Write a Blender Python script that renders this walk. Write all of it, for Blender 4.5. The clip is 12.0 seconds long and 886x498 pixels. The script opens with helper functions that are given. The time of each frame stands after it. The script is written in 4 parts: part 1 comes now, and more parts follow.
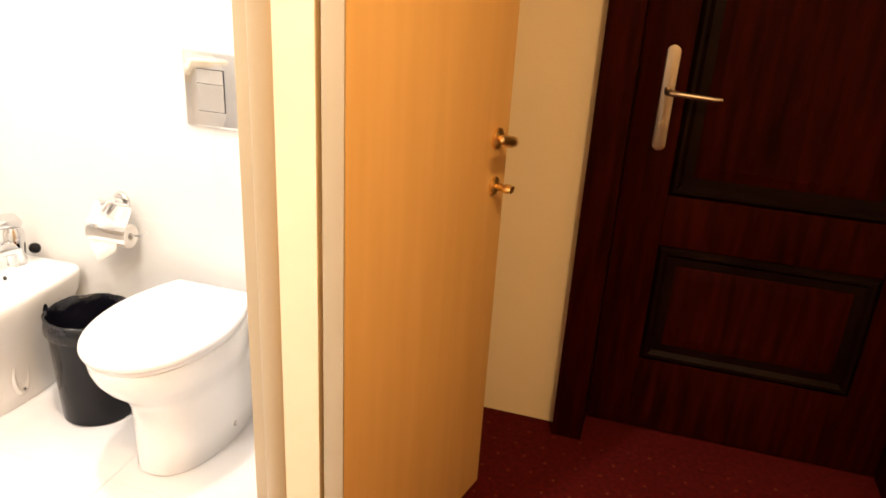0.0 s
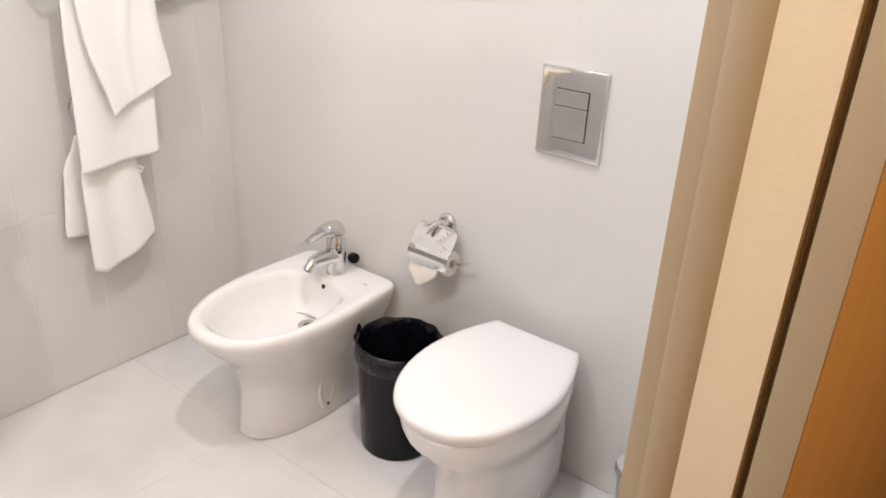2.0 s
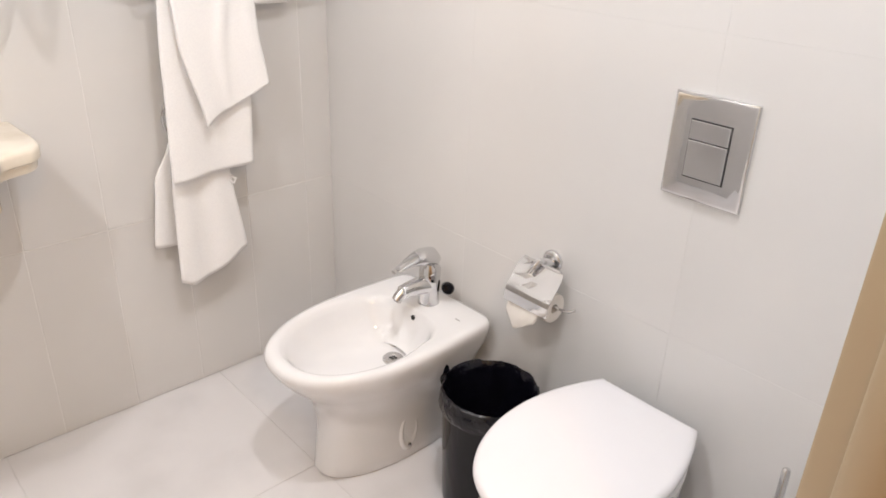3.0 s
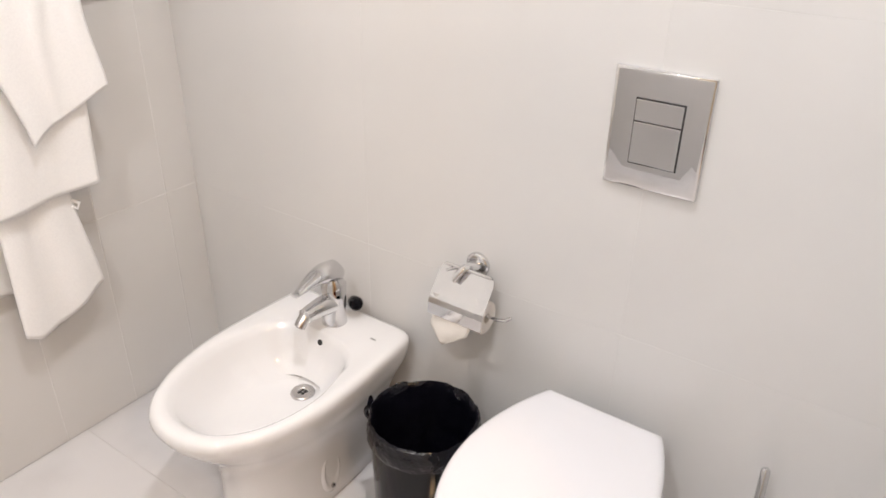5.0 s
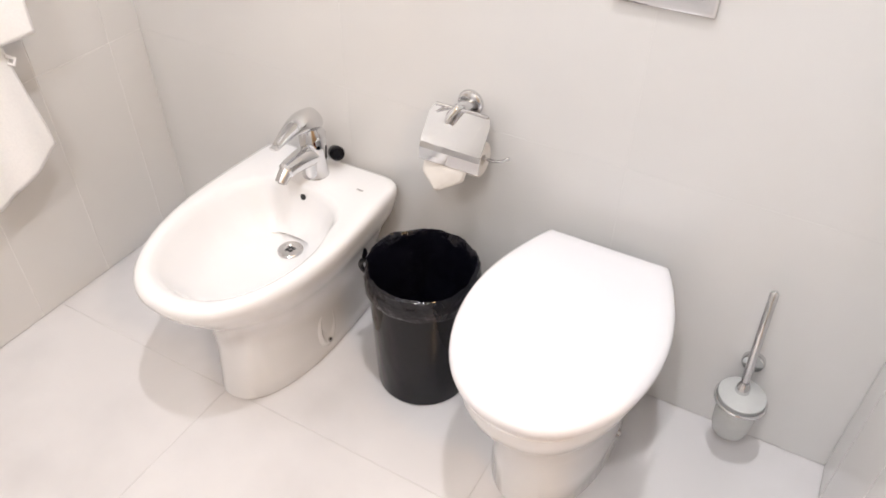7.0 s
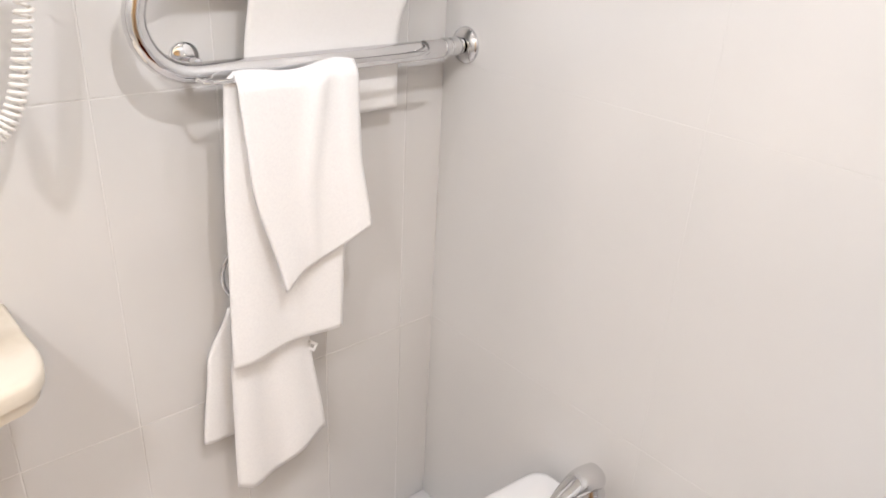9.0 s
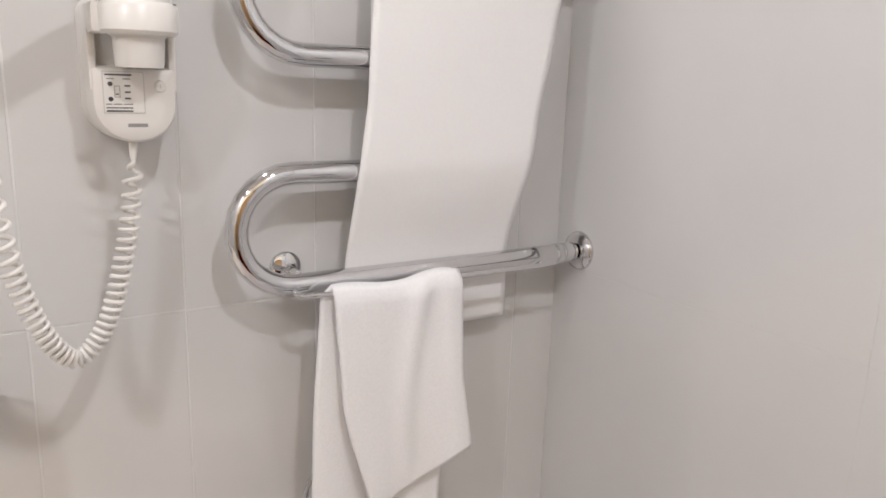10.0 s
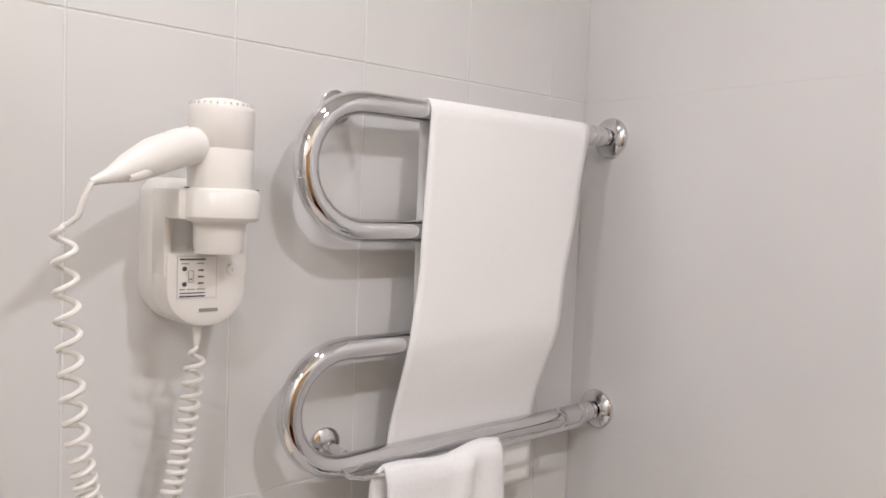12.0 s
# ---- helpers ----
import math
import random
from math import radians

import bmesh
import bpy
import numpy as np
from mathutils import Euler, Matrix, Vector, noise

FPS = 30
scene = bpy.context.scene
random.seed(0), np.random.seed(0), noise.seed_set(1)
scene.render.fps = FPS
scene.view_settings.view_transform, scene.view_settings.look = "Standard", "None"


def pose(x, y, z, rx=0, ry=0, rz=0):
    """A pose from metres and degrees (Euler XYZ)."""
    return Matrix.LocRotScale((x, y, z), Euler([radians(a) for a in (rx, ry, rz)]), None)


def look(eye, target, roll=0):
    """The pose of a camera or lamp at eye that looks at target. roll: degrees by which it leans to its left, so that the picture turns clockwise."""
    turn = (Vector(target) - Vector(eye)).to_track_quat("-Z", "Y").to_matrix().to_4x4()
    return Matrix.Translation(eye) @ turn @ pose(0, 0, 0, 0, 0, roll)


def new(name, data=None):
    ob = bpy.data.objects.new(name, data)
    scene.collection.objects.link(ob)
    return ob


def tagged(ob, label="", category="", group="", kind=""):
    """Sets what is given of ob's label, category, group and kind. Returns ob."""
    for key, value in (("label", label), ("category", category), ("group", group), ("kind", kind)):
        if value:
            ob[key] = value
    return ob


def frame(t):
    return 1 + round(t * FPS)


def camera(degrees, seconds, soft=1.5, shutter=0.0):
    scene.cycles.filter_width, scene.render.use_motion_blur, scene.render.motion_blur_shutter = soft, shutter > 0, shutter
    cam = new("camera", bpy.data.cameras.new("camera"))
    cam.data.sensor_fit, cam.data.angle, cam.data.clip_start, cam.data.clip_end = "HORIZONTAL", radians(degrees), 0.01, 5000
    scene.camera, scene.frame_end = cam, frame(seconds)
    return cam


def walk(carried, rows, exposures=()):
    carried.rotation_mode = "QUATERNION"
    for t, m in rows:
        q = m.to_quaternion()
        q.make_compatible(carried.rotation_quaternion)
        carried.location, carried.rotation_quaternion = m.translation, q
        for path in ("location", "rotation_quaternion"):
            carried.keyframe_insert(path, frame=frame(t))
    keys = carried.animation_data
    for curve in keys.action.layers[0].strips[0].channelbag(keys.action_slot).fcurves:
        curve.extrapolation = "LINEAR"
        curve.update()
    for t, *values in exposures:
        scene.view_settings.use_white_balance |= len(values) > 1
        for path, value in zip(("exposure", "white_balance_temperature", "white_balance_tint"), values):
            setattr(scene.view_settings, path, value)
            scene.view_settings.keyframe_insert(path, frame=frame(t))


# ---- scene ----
cam = camera(62.0, 12.0, soft=1.7)
PATH = [
    (0, (2.526, -1.817, 1.435), (2.028, -0.036, 0.674), 3.4),
    (0.5, (2.414, -1.778, 1.42), (1.794, -0.045, 0.637), 3.4),
    (1, (2.303, -1.752, 1.406), (1.595, -0.064, 0.601), 4.7),
    (1.5, (2.239, -1.675, 1.426), (1.381, -0.058, 0.62), 2.7),
    (2, (2.114, -1.555, 1.457), (1.03, -0.101, 0.614), 2.5),
    (2.5, (2.105, -1.494, 1.424), (0.83, -0.195, 0.595), 2.7),
    (2.7, (2.055, -1.418, 1.452), (0.744, -0.185, 0.58), 2.2),
    (4.3, (1.857, -1.249, 1.473), (0.602, 0.115, 0.723), -0.1),
    (4.5, (1.804, -1.246, 1.466), (0.614, 0.17, 0.706), 0.4),
    (5, (1.705, -1.224, 1.446), (0.714, 0.232, 0.499), 1.1),
    (5.5, (1.708, -1.2, 1.351), (0.751, 0.145, 0.222), 1.4),
    (6, (1.701, -1.221, 1.345), (0.809, 0.099, 0.135), 1.3),
    (6.5, (1.692, -1.214, 1.328), (0.865, 0.106, 0.073), -0.2),
    (6.7, (1.647, -1.223, 1.349), (0.918, 0.114, 0.052), -0.2),
    (8.3, (1.419, -1.137, 1.536), (0.342, 0.161, 0.461), 4.5),
    (8.5, (1.361, -1.129, 1.544), (0.185, 0.145, 0.545), 3.1),
    (9, (1.244, -1.084, 1.561), (-0.105, 0.121, 0.706), 3.1),
    (9.5, (1.168, -1.044, 1.576), (-0.359, 0.059, 0.904), 2.9),
    (10, (1.136, -0.995, 1.607), (-0.513, 0.046, 1.161), 1.9),
    (10.5, (1.101, -1.01, 1.634), (-0.564, 0.05, 1.311), 3.2),
    (11, (1.039, -1.064, 1.668), (-0.538, 0.153, 1.479), 2.7),
    (11.5, (1.018, -1.131, 1.675), (-0.524, 0.137, 1.552), 2.5),
    (12, (0.989, -1.176, 1.678), (-0.55, 0.095, 1.562), 2.3),
]
walk(cam, [(t, look(eye, target, roll)) for t, eye, target, roll in PATH],
     [(0, 1.42, 7500, 10), (0.4, 1.10, 6700, 10), (0.8, 0.56, 6500, 10), (1.2, 0.46, 6450, 10), (1.8, 0.36, 6400, 10), (2.5, 0.31, 6300, 10), (4.5, 0.35, 6350, 10), (5.0, 0.32, 6350, 10),
      (6.5, 0.57, 6250, 10), (8.4, 0.47, 6300, 10), (9.0, 0.36, 6250, 10), (9.5, -0.20, 6250, 10), (10.5, -0.29, 6150, 12), (12, -0.32, 6250, 12)])

# ---- light ----
world = bpy.data.worlds.new("world")
world.use_nodes = True
world.node_tree.nodes["Background"].inputs[0].default_value = (1.0, 0.9, 0.8, 1)
world.node_tree.nodes["Background"].inputs[1].default_value = 0.02
scene.world = world
SPOTS = [(0.36, -0.96), (1.36, -1.90), (1.36, -0.66)]
CEIL = 2.72
HALL_CEIL = 2.50


def lamp(name, place, power, colour, size, target=None):
    data = bpy.data.lights.new(name, "AREA")
    data.shape, data.size, data.energy, data.color = "DISK", size, power, colour
    ob = new(name, data)
    ob.matrix_world = look(place, target or (place[0], place[1] + 0.001, 0))
    return ob


for (sx, sy), watts in zip(SPOTS, (4.6, 15.0, 13.0)):
    lamp("spot_lamp", (sx, sy, CEIL - 0.03), watts, (1.0, 0.965, 0.955), 0.09)
lamp("hall_lamp", (2.85, -1.5, HALL_CEIL - 0.06), 15.5, (1.0, 0.64, 0.32), 0.20)

# ---- materials ----


def material(name, colour, rough=0.5, metal=0.0, colour2=None, scale=8.0, bump=0.0, bump_scale=60.0, spec=0.5,
             random_amount=0.0, stretch=(1, 1, 1), detail=4.0, ramp=(0.35, 0.7), coat=0.0, rough2=None):
    mat = bpy.data.materials.new(name)
    mat.use_nodes = True
    nt = mat.node_tree
    b = nt.nodes["Principled BSDF"]
    b.inputs["Roughness"].default_value, b.inputs["Metallic"].default_value = rough, metal
    b.inputs["Specular IOR Level"].default_value = spec
    b.inputs["Coat Weight"].default_value = coat
    b.inputs["Coat Roughness"].default_value = 0.05
    b.inputs["Base Color"].default_value = (*colour, 1)
    geo = nt.nodes.new("ShaderNodeNewGeometry")
    mapping = nt.nodes.new("ShaderNodeMapping")
    mapping.inputs["Scale"].default_value = stretch
    nt.links.new(geo.outputs["Position"], mapping.inputs["Vector"])
    if colour2:
        n = nt.nodes.new("ShaderNodeTexNoise")
        n.inputs["Scale"].default_value, n.inputs["Detail"].default_value = scale, detail
        nt.links.new(mapping.outputs[0], n.inputs["Vector"])
        mr = nt.nodes.new("ShaderNodeMapRange")
        mr.inputs["From Min"].default_value, mr.inputs["From Max"].default_value = ramp
        nt.links.new(n.outputs["Fac"], mr.inputs["Value"])
        mix = nt.nodes.new("ShaderNodeMix")
        mix.data_type = "RGBA"
        mix.inputs["A"].default_value, mix.inputs["B"].default_value = (*colour, 1), (*colour2, 1)
        nt.links.new(mr.outputs[0], mix.inputs["Factor"])
        out = mix.outputs["Result"]
        if random_amount:
            info = nt.nodes.new("ShaderNodeObjectInfo")
            r2 = nt.nodes.new("ShaderNodeMapRange")
            r2.inputs["To Min"].default_value, r2.inputs["To Max"].default_value = 1 - random_amount, 1 + random_amount
            nt.links.new(info.outputs["Random"], r2.inputs["Value"])
            hsv = nt.nodes.new("ShaderNodeHueSaturation")
            nt.links.new(r2.outputs[0], hsv.inputs["Value"])
            nt.links.new(out, hsv.inputs["Color"])
            out = hsv.outputs[0]
        nt.links.new(out, b.inputs["Base Color"])
        if rough2 is not None:
            r3 = nt.nodes.new("ShaderNodeMapRange")
            r3.inputs["To Min"].default_value, r3.inputs["To Max"].default_value = rough, rough2
            nt.links.new(n.outputs["Fac"], r3.inputs["Value"])
            nt.links.new(r3.outputs[0], b.inputs["Roughness"])
    if bump:
        n2 = nt.nodes.new("ShaderNodeTexNoise")
        n2.inputs["Scale"].default_value, n2.inputs["Detail"].default_value = bump_scale, 3
        nt.links.new(mapping.outputs[0], n2.inputs["Vector"])
        bp = nt.nodes.new("ShaderNodeBump")
        bp.inputs["Strength"].default_value, bp.inputs["Distance"].default_value = 1.0, bump
        nt.links.new(n2.outputs["Fac"], bp.inputs["Height"])
        nt.links.new(bp.outputs[0], b.inputs["Normal"])
    return mat


WALL_TILE = material("wall_tile_glaze", (0.705, 0.695, 0.684), 0.05, 0, (0.68, 0.67, 0.66), 2.5, 0.0003, 9, random_amount=0.012, rough2=0.10)
FLOOR_TILE = material("floor_tile_polished", (0.715, 0.70, 0.705), 0.03, 0, (0.62, 0.605, 0.61), 3.0, 0.00008, 9, random_amount=0.015,
                      detail=7, ramp=(0.45, 0.75), rough2=0.07)
MATCHED_GROUT = material("matched_grout", (0.69, 0.68, 0.669), 0.5, 0, (0.665, 0.655, 0.645), 14, 0.0004, 150)
GROUT = material("grout", (0.765, 0.757, 0.748), 0.6, 0, (0.735, 0.727, 0.718), 14, 0.0004, 150)
GROUT_FLOOR = material("floor_grout", (0.66, 0.645, 0.645), 0.7, 0, (0.58, 0.565, 0.565), 10, 0.0004, 150)
PLASTER = material("ceiling_plaster", (0.84, 0.82, 0.79), 0.85, 0, (0.81, 0.79, 0.76), 5, 0.0005, 90)
CERAMIC = material("sanitary_ceramic", (0.80, 0.795, 0.80), 0.06, 0, (0.78, 0.775, 0.78), 4, 0.0002, 6, coat=0.4)
SEAT = material("seat_plastic", (0.79, 0.78, 0.80), 0.14, 0, (0.775, 0.765, 0.785), 6, 0.0001, 30)
CHROME = material("chrome", (0.74, 0.74, 0.75), 0.02, 1.0, (0.69, 0.69, 0.70), 9, 0.00002, 25, rough2=0.06)
STEEL = material("satin_steel", (0.60, 0.59, 0.585), 0.20, 1.0, (0.54, 0.53, 0.525), 12, 0.00005, 90, stretch=(1, 1, 8), rough2=0.30)
BRASS = material("polished_brass", (0.84, 0.60, 0.29), 0.28, 1.0, (0.74, 0.51, 0.24), 30, 0, rough2=0.40)
NICKEL = material("worn_nickel", (0.40, 0.34, 0.28), 0.32, 1.0, (0.42, 0.36, 0.30), 40, 0.0001, 200, rough2=0.45)
DARK_HOLE = material("dark_opening", (0.02, 0.02, 0.02), 0.7, 0, (0.03, 0.03, 0.03), 20)
TERRY = material("white_terry", (0.92, 0.915, 0.915), 0.95, 0, (0.88, 0.875, 0.88), 220, 0.0007, 420, spec=0.1)
TERRY_FLAT = material("white_flat_towel", (0.92, 0.912, 0.905), 0.95, 0, (0.905, 0.897, 0.89), 160, 0.0003, 620, spec=0.1)
BLACK_PLASTIC = material("black_plastic", (0.003, 0.003, 0.005), 0.07, 0, (0.005, 0.005, 0.008), 10, 0.004, 12, spec=0.28, stretch=(1, 1, 0.4), rough2=0.12)
BAG = material("black_bin_bag", (0.003, 0.003, 0.006), 0.10, 0, (0.006, 0.006, 0.010), 25, 0.012, 22, rough2=0.18, spec=0.4)
PAPER = material("toilet_paper", (0.84, 0.81, 0.77), 0.95, 0, (0.80, 0.77, 0.73), 40, 0.0004, 300, spec=0.1)
WHITE_PLASTIC = material("white_plastic", (0.85, 0.825, 0.785), 0.28, 0, (0.82, 0.795, 0.755), 8, 0.0001, 60)
LABEL_GREY = material("label_grey", (0.62, 0.61, 0.60), 0.6, 0, (0.58, 0.57, 0.56), 40)
INK = material("label_ink", (0.06, 0.06, 0.07), 0.6, 0, (0.09, 0.09, 0.1), 60)
INK_GREY = material("grey_print", (0.30, 0.29, 0.29), 0.6, 0, (0.34, 0.33, 0.33), 60)
FROST = material("frosted_glass", (0.78, 0.79, 0.78), 0.35, 0, (0.72, 0.73, 0.72), 30, 0.0003, 200)
FROST.node_tree.nodes["Principled BSDF"].inputs["Transmission Weight"].default_value = 0.35
STONE = material("cream_marble_top", (0.76, 0.70, 0.60), 0.16, 0, (0.66, 0.585, 0.47), 9, 0.0002, 30, detail=8, ramp=(0.45, 0.72), rough2=0.25)
FRAME_PAINT = material("cream_lacquer", (0.42, 0.325, 0.210), 0.35, 0, (0.37, 0.282, 0.177), 3, 0.0004, 25, stretch=(1, 1, 0.2), rough2=0.5)
LEAF_WOOD = material("tan_veneer", (0.74, 0.465, 0.195), 0.42, 0, (0.69, 0.425, 0.172), 4, 0.0002, 60, stretch=(6, 6, 0.4), detail=6, rough2=0.55)
HALL_PAINT = material("hall_cream_paint", (0.80, 0.69, 0.51), 0.8, 0, (0.77, 0.66, 0.48), 3, 0.0006, 110)
DARK_MOULDING = material("near_black_moulding", (0.004, 0.001, 0.001), 0.3, 0, (0.007, 0.002, 0.001), 12, 0.0003, 60, rough2=0.45, spec=0.1)
MAHOGANY = material("dark_mahogany", (0.027, 0.0022, 0.0006), 0.42, 0, (0.008, 0.0008, 0.0003), 6, 0.0004, 50, stretch=(7, 7, 0.6), detail=7, rough2=0.55, spec=0.03)
CARPET = material("red_carpet", (0.085, 0.004, 0.004), 0.95, 0, (0.05, 0.003, 0.003), 60, 0.004, 400, spec=0.1)
CARPET_DOT = material("carpet_fleck", (0.135, 0.030, 0.015), 0.95, 0, (0.105, 0.018, 0.010), 90, 0.002, 400, spec=0.1)
GLOW = bpy.data.materials.new("lamp_glow")
GLOW.use_nodes = True
GLOW.node_tree.nodes["Principled BSDF"].inputs["Emission Color"].default_value = (1, 0.93, 0.85, 1)
GLOW.node_tree.nodes["Principled BSDF"].inputs["Emission Strength"].default_value = 40

# ---- mesh helpers ----


def mesh_from(bm, name, material, smooth=True):
    bmesh.ops.recalc_face_normals(bm, faces=bm.faces)
    me = bpy.data.meshes.new(name)
    bm.to_mesh(me)
    bm.free()
    me.materials.append(material)
    if smooth:
        for p in me.polygons:
            p.use_smooth = True
        me.set_sharp_from_angle(angle=radians(42))
    return me


def part(name, bm, material, parent=None, label="", smooth=True):
    ob = new(name, mesh_from(bm, name, material, smooth))
    ob.parent = parent
    if label:
        tagged(ob, label)
    return ob


def thing(name, label, category, group="", kind="", place=(0, 0, 0)):
    ob = new(name)
    ob.empty_display_size = 0.05
    ob.location = place
    return tagged(ob, label, category, group, kind)


def box(x0, x1, y0, y1, z0, z1, bevel=0.0, seg=2, bm=None):
    b = bmesh.new()
    bmesh.ops.create_cube(b, size=1)
    for v in b.verts:
        v.co = Vector((x0 + (v.co.x + 0.5) * (x1 - x0), y0 + (v.co.y + 0.5) * (y1 - y0), z0 + (v.co.z + 0.5) * (z1 - z0)))
    if bevel:
        bmesh.ops.bevel(b, geom=list(b.edges), offset=bevel, segments=seg, affect="EDGES", profile=0.6)
    return join(bm, b) if bm else b


def join(bm, other):
    me = bpy.data.meshes.new("tmp")
    other.to_mesh(me)
    other.free()
    bm.from_mesh(me)
    bpy.data.meshes.remove(me)
    return bm


def loft(rings, close_start=True, close_end=True, loop=True):
    """Rings of equally many points, joined by quads."""
    bm = bmesh.new()
    vs = [[bm.verts.new(p) for p in r] for r in rings]
    n = len(rings[0])
    for a, b in zip(vs, vs[1:]):
        for k in range(n if loop else n - 1):
            bm.faces.new((a[k], a[(k + 1) % n], b[(k + 1) % n], b[k]))
    if close_start:
        bm.faces.new(vs[0])
    if close_end:
        bm.faces.new(vs[-1])
    return bm


def lathe(profile, sides=32, m=None, close=True):
    """Profile of (radius, height), turned about z, then moved by m."""
    rings = [[(r * math.cos(2 * math.pi * k / sides), r * math.sin(2 * math.pi * k / sides), z) for k in range(sides)] for r, z in profile]
    bm = loft(rings, close, close)
    if m:
        bm.transform(m)
    return bm


def sweep(points, radius, sides=12, caps=True):
    pts = [Vector(p) for p in points]
    rings, normal = [], None
    for i, p in enumerate(pts):
        tan = (pts[min(i + 1, len(pts) - 1)] - pts[max(i - 1, 0)]).normalized()
        if normal is None:
            normal = tan.orthogonal().normalized()
        normal = (normal - tan * normal.dot(tan)).normalized()
        other = tan.cross(normal)
        r = radius[i] if isinstance(radius, list) else radius
        rings.append([p + r * (math.cos(a) * normal + math.sin(a) * other) for a in [2 * math.pi * k / sides for k in range(sides)]])
    return loft(rings, caps, caps)


def along(axis):
    """A turn that takes z to the given direction."""
    return Vector((0, 0, 1)).rotation_difference(Vector(axis)).to_matrix().to_4x4()


def cloth(name, fn, nu, nv, thick, material, parent=None, label="", category="", group="", smooth=True):
    """A sheet fn(u, v) with thickness, u and v from 0 to 1."""
    bm = bmesh.new()
    g = [[bm.verts.new(fn(a / nu, b / nv)) for b in range(nv + 1)] for a in range(nu + 1)]
    for a in range(nu):
        for b in range(nv):
            bm.faces.new((g[a][b], g[a + 1][b], g[a + 1][b + 1], g[a][b + 1]))
    bm.normal_update()
    me = bpy.data.meshes.new(name)
    bm.to_mesh(me)
    bm.free()
    me.materials.append(material)
    for p in me.polygons:
        p.use_smooth = smooth
    ob = new(name, me)
    ob.parent = parent
    mod = ob.modifiers.new("thickness", "SOLIDIFY")
    mod.thickness, mod.offset = thick, 0
    return tagged(ob, label, category, group)


def lerp(a, b, t):
    return a + (b - a) * t


def spline(knots, t):
    """Smooth value through (position, value) knots."""
    for (a, va), (b, vb) in zip(knots, knots[1:]):
        if t <= b:
            s = min(max((t - a) / (b - a), 0), 1)
            return va + (vb - va) * (s * s * (3 - 2 * s) * 0.5 + s * 0.5)
    return knots[-1][1]


# ---- structure of the bathroom ----
EAST, SOUTH = 1.86, -2.20
HALL_W, HALL_E, HALL_N, HALL_S = 1.978, 3.60, 0.260, -3.40
DOOR_A, DOOR_B, DOOR_H = -0.700, -1.660, 2.06


def setting(name, bm, material, label, category="wall"):
    return tagged(part(name, bm, material, None, "", False), label, category, "", "structure")


wall_north = setting("wall_north", box(-0.12, EAST + 0.0078, 0.0005, 0.15, 0, CEIL), MATCHED_GROUT, "white glazed tile wall behind the toilet and bidet")
wall_west = setting("wall_west", box(-0.15, -0.0012, SOUTH - 0.1, 0.0012, 0, CEIL), GROUT, "pale grey white tile wall with heated towel rail")
wall_south = setting("wall_south", box(-0.0012, EAST, SOUTH - 0.12, SOUTH, 0, CEIL), WALL_TILE, "plain white tiled end wall of the bathroom")
b = box(EAST + 0.008, HALL_W, DOOR_A, HALL_N, 0, CEIL)
box(EAST + 0.008, HALL_W, HALL_S, DOOR_B, 0, CEIL, bm=b)
box(EAST + 0.008, HALL_W, DOOR_B, DOOR_A, DOOR_H, CEIL, bm=b)
wall_east = setting("wall_east", b, HALL_PAINT, "cream painted partition wall with the bathroom doorway")
floor = setting("floor", box(-0.12, EAST + 0.01, SOUTH - 0.1, 0.1, -0.12, -0.0012), GROUT_FLOOR, "white polished marble effect tile floor", "floor")
setting("ceiling", box(-0.12, EAST + 0.1, SOUTH - 0.1, 0.1, CEIL, CEIL + 0.1), PLASTER, "plain white plaster bathroom ceiling", "ceiling")
b = box(EAST + 0.0102, HALL_E, HALL_S, HALL_N + 0.2, -0.12, -0.001)
hall_floor = setting("floor_hall", b, CARPET, "dark red carpet with small pale flecks", "floor")
setting("ceiling_hall", box(HALL_W, HALL_E, HALL_S, HALL_N + 0.2, HALL_CEIL, HALL_CEIL + 0.1), PLASTER, "plain hall ceiling", "ceiling")
DX0, DX1, DY, DH = 2.456, 3.336, 0.330, 2.08
b = box(HALL_W, DX0 - 0.005, HALL_N, HALL_N + 0.2, 0, HALL_CEIL)
box(DX1 + 0.005, HALL_E, HALL_N, HALL_N + 0.2, 0, HALL_CEIL, bm=b)
box(DX0 - 0.005, DX1 + 0.005, HALL_N, HALL_N + 0.2, DH + 0.01, HALL_CEIL, bm=b)
setting("wall_hall_north", b, HALL_PAINT, "cream painted hall wall beside the dark entry door")
setting("wall_hall_east", box(HALL_E, HALL_E + 0.1, HALL_S, HALL_N + 0.2, 0, HALL_CEIL), HALL_PAINT, "plain cream painted hall side wall")
setting("wall_hall_south", box(HALL_W, HALL_E, HALL_S - 0.1, HALL_S, 0, HALL_CEIL), HALL_PAINT, "plain cream painted hall end wall")

# doorway lining, with a rounded stop bead and a hinge rebate
lining = thing("door_1", "cream lacquered door lining with rounded stop moulding", "door frame", "", "structure", (1.95, -0.9, 0))


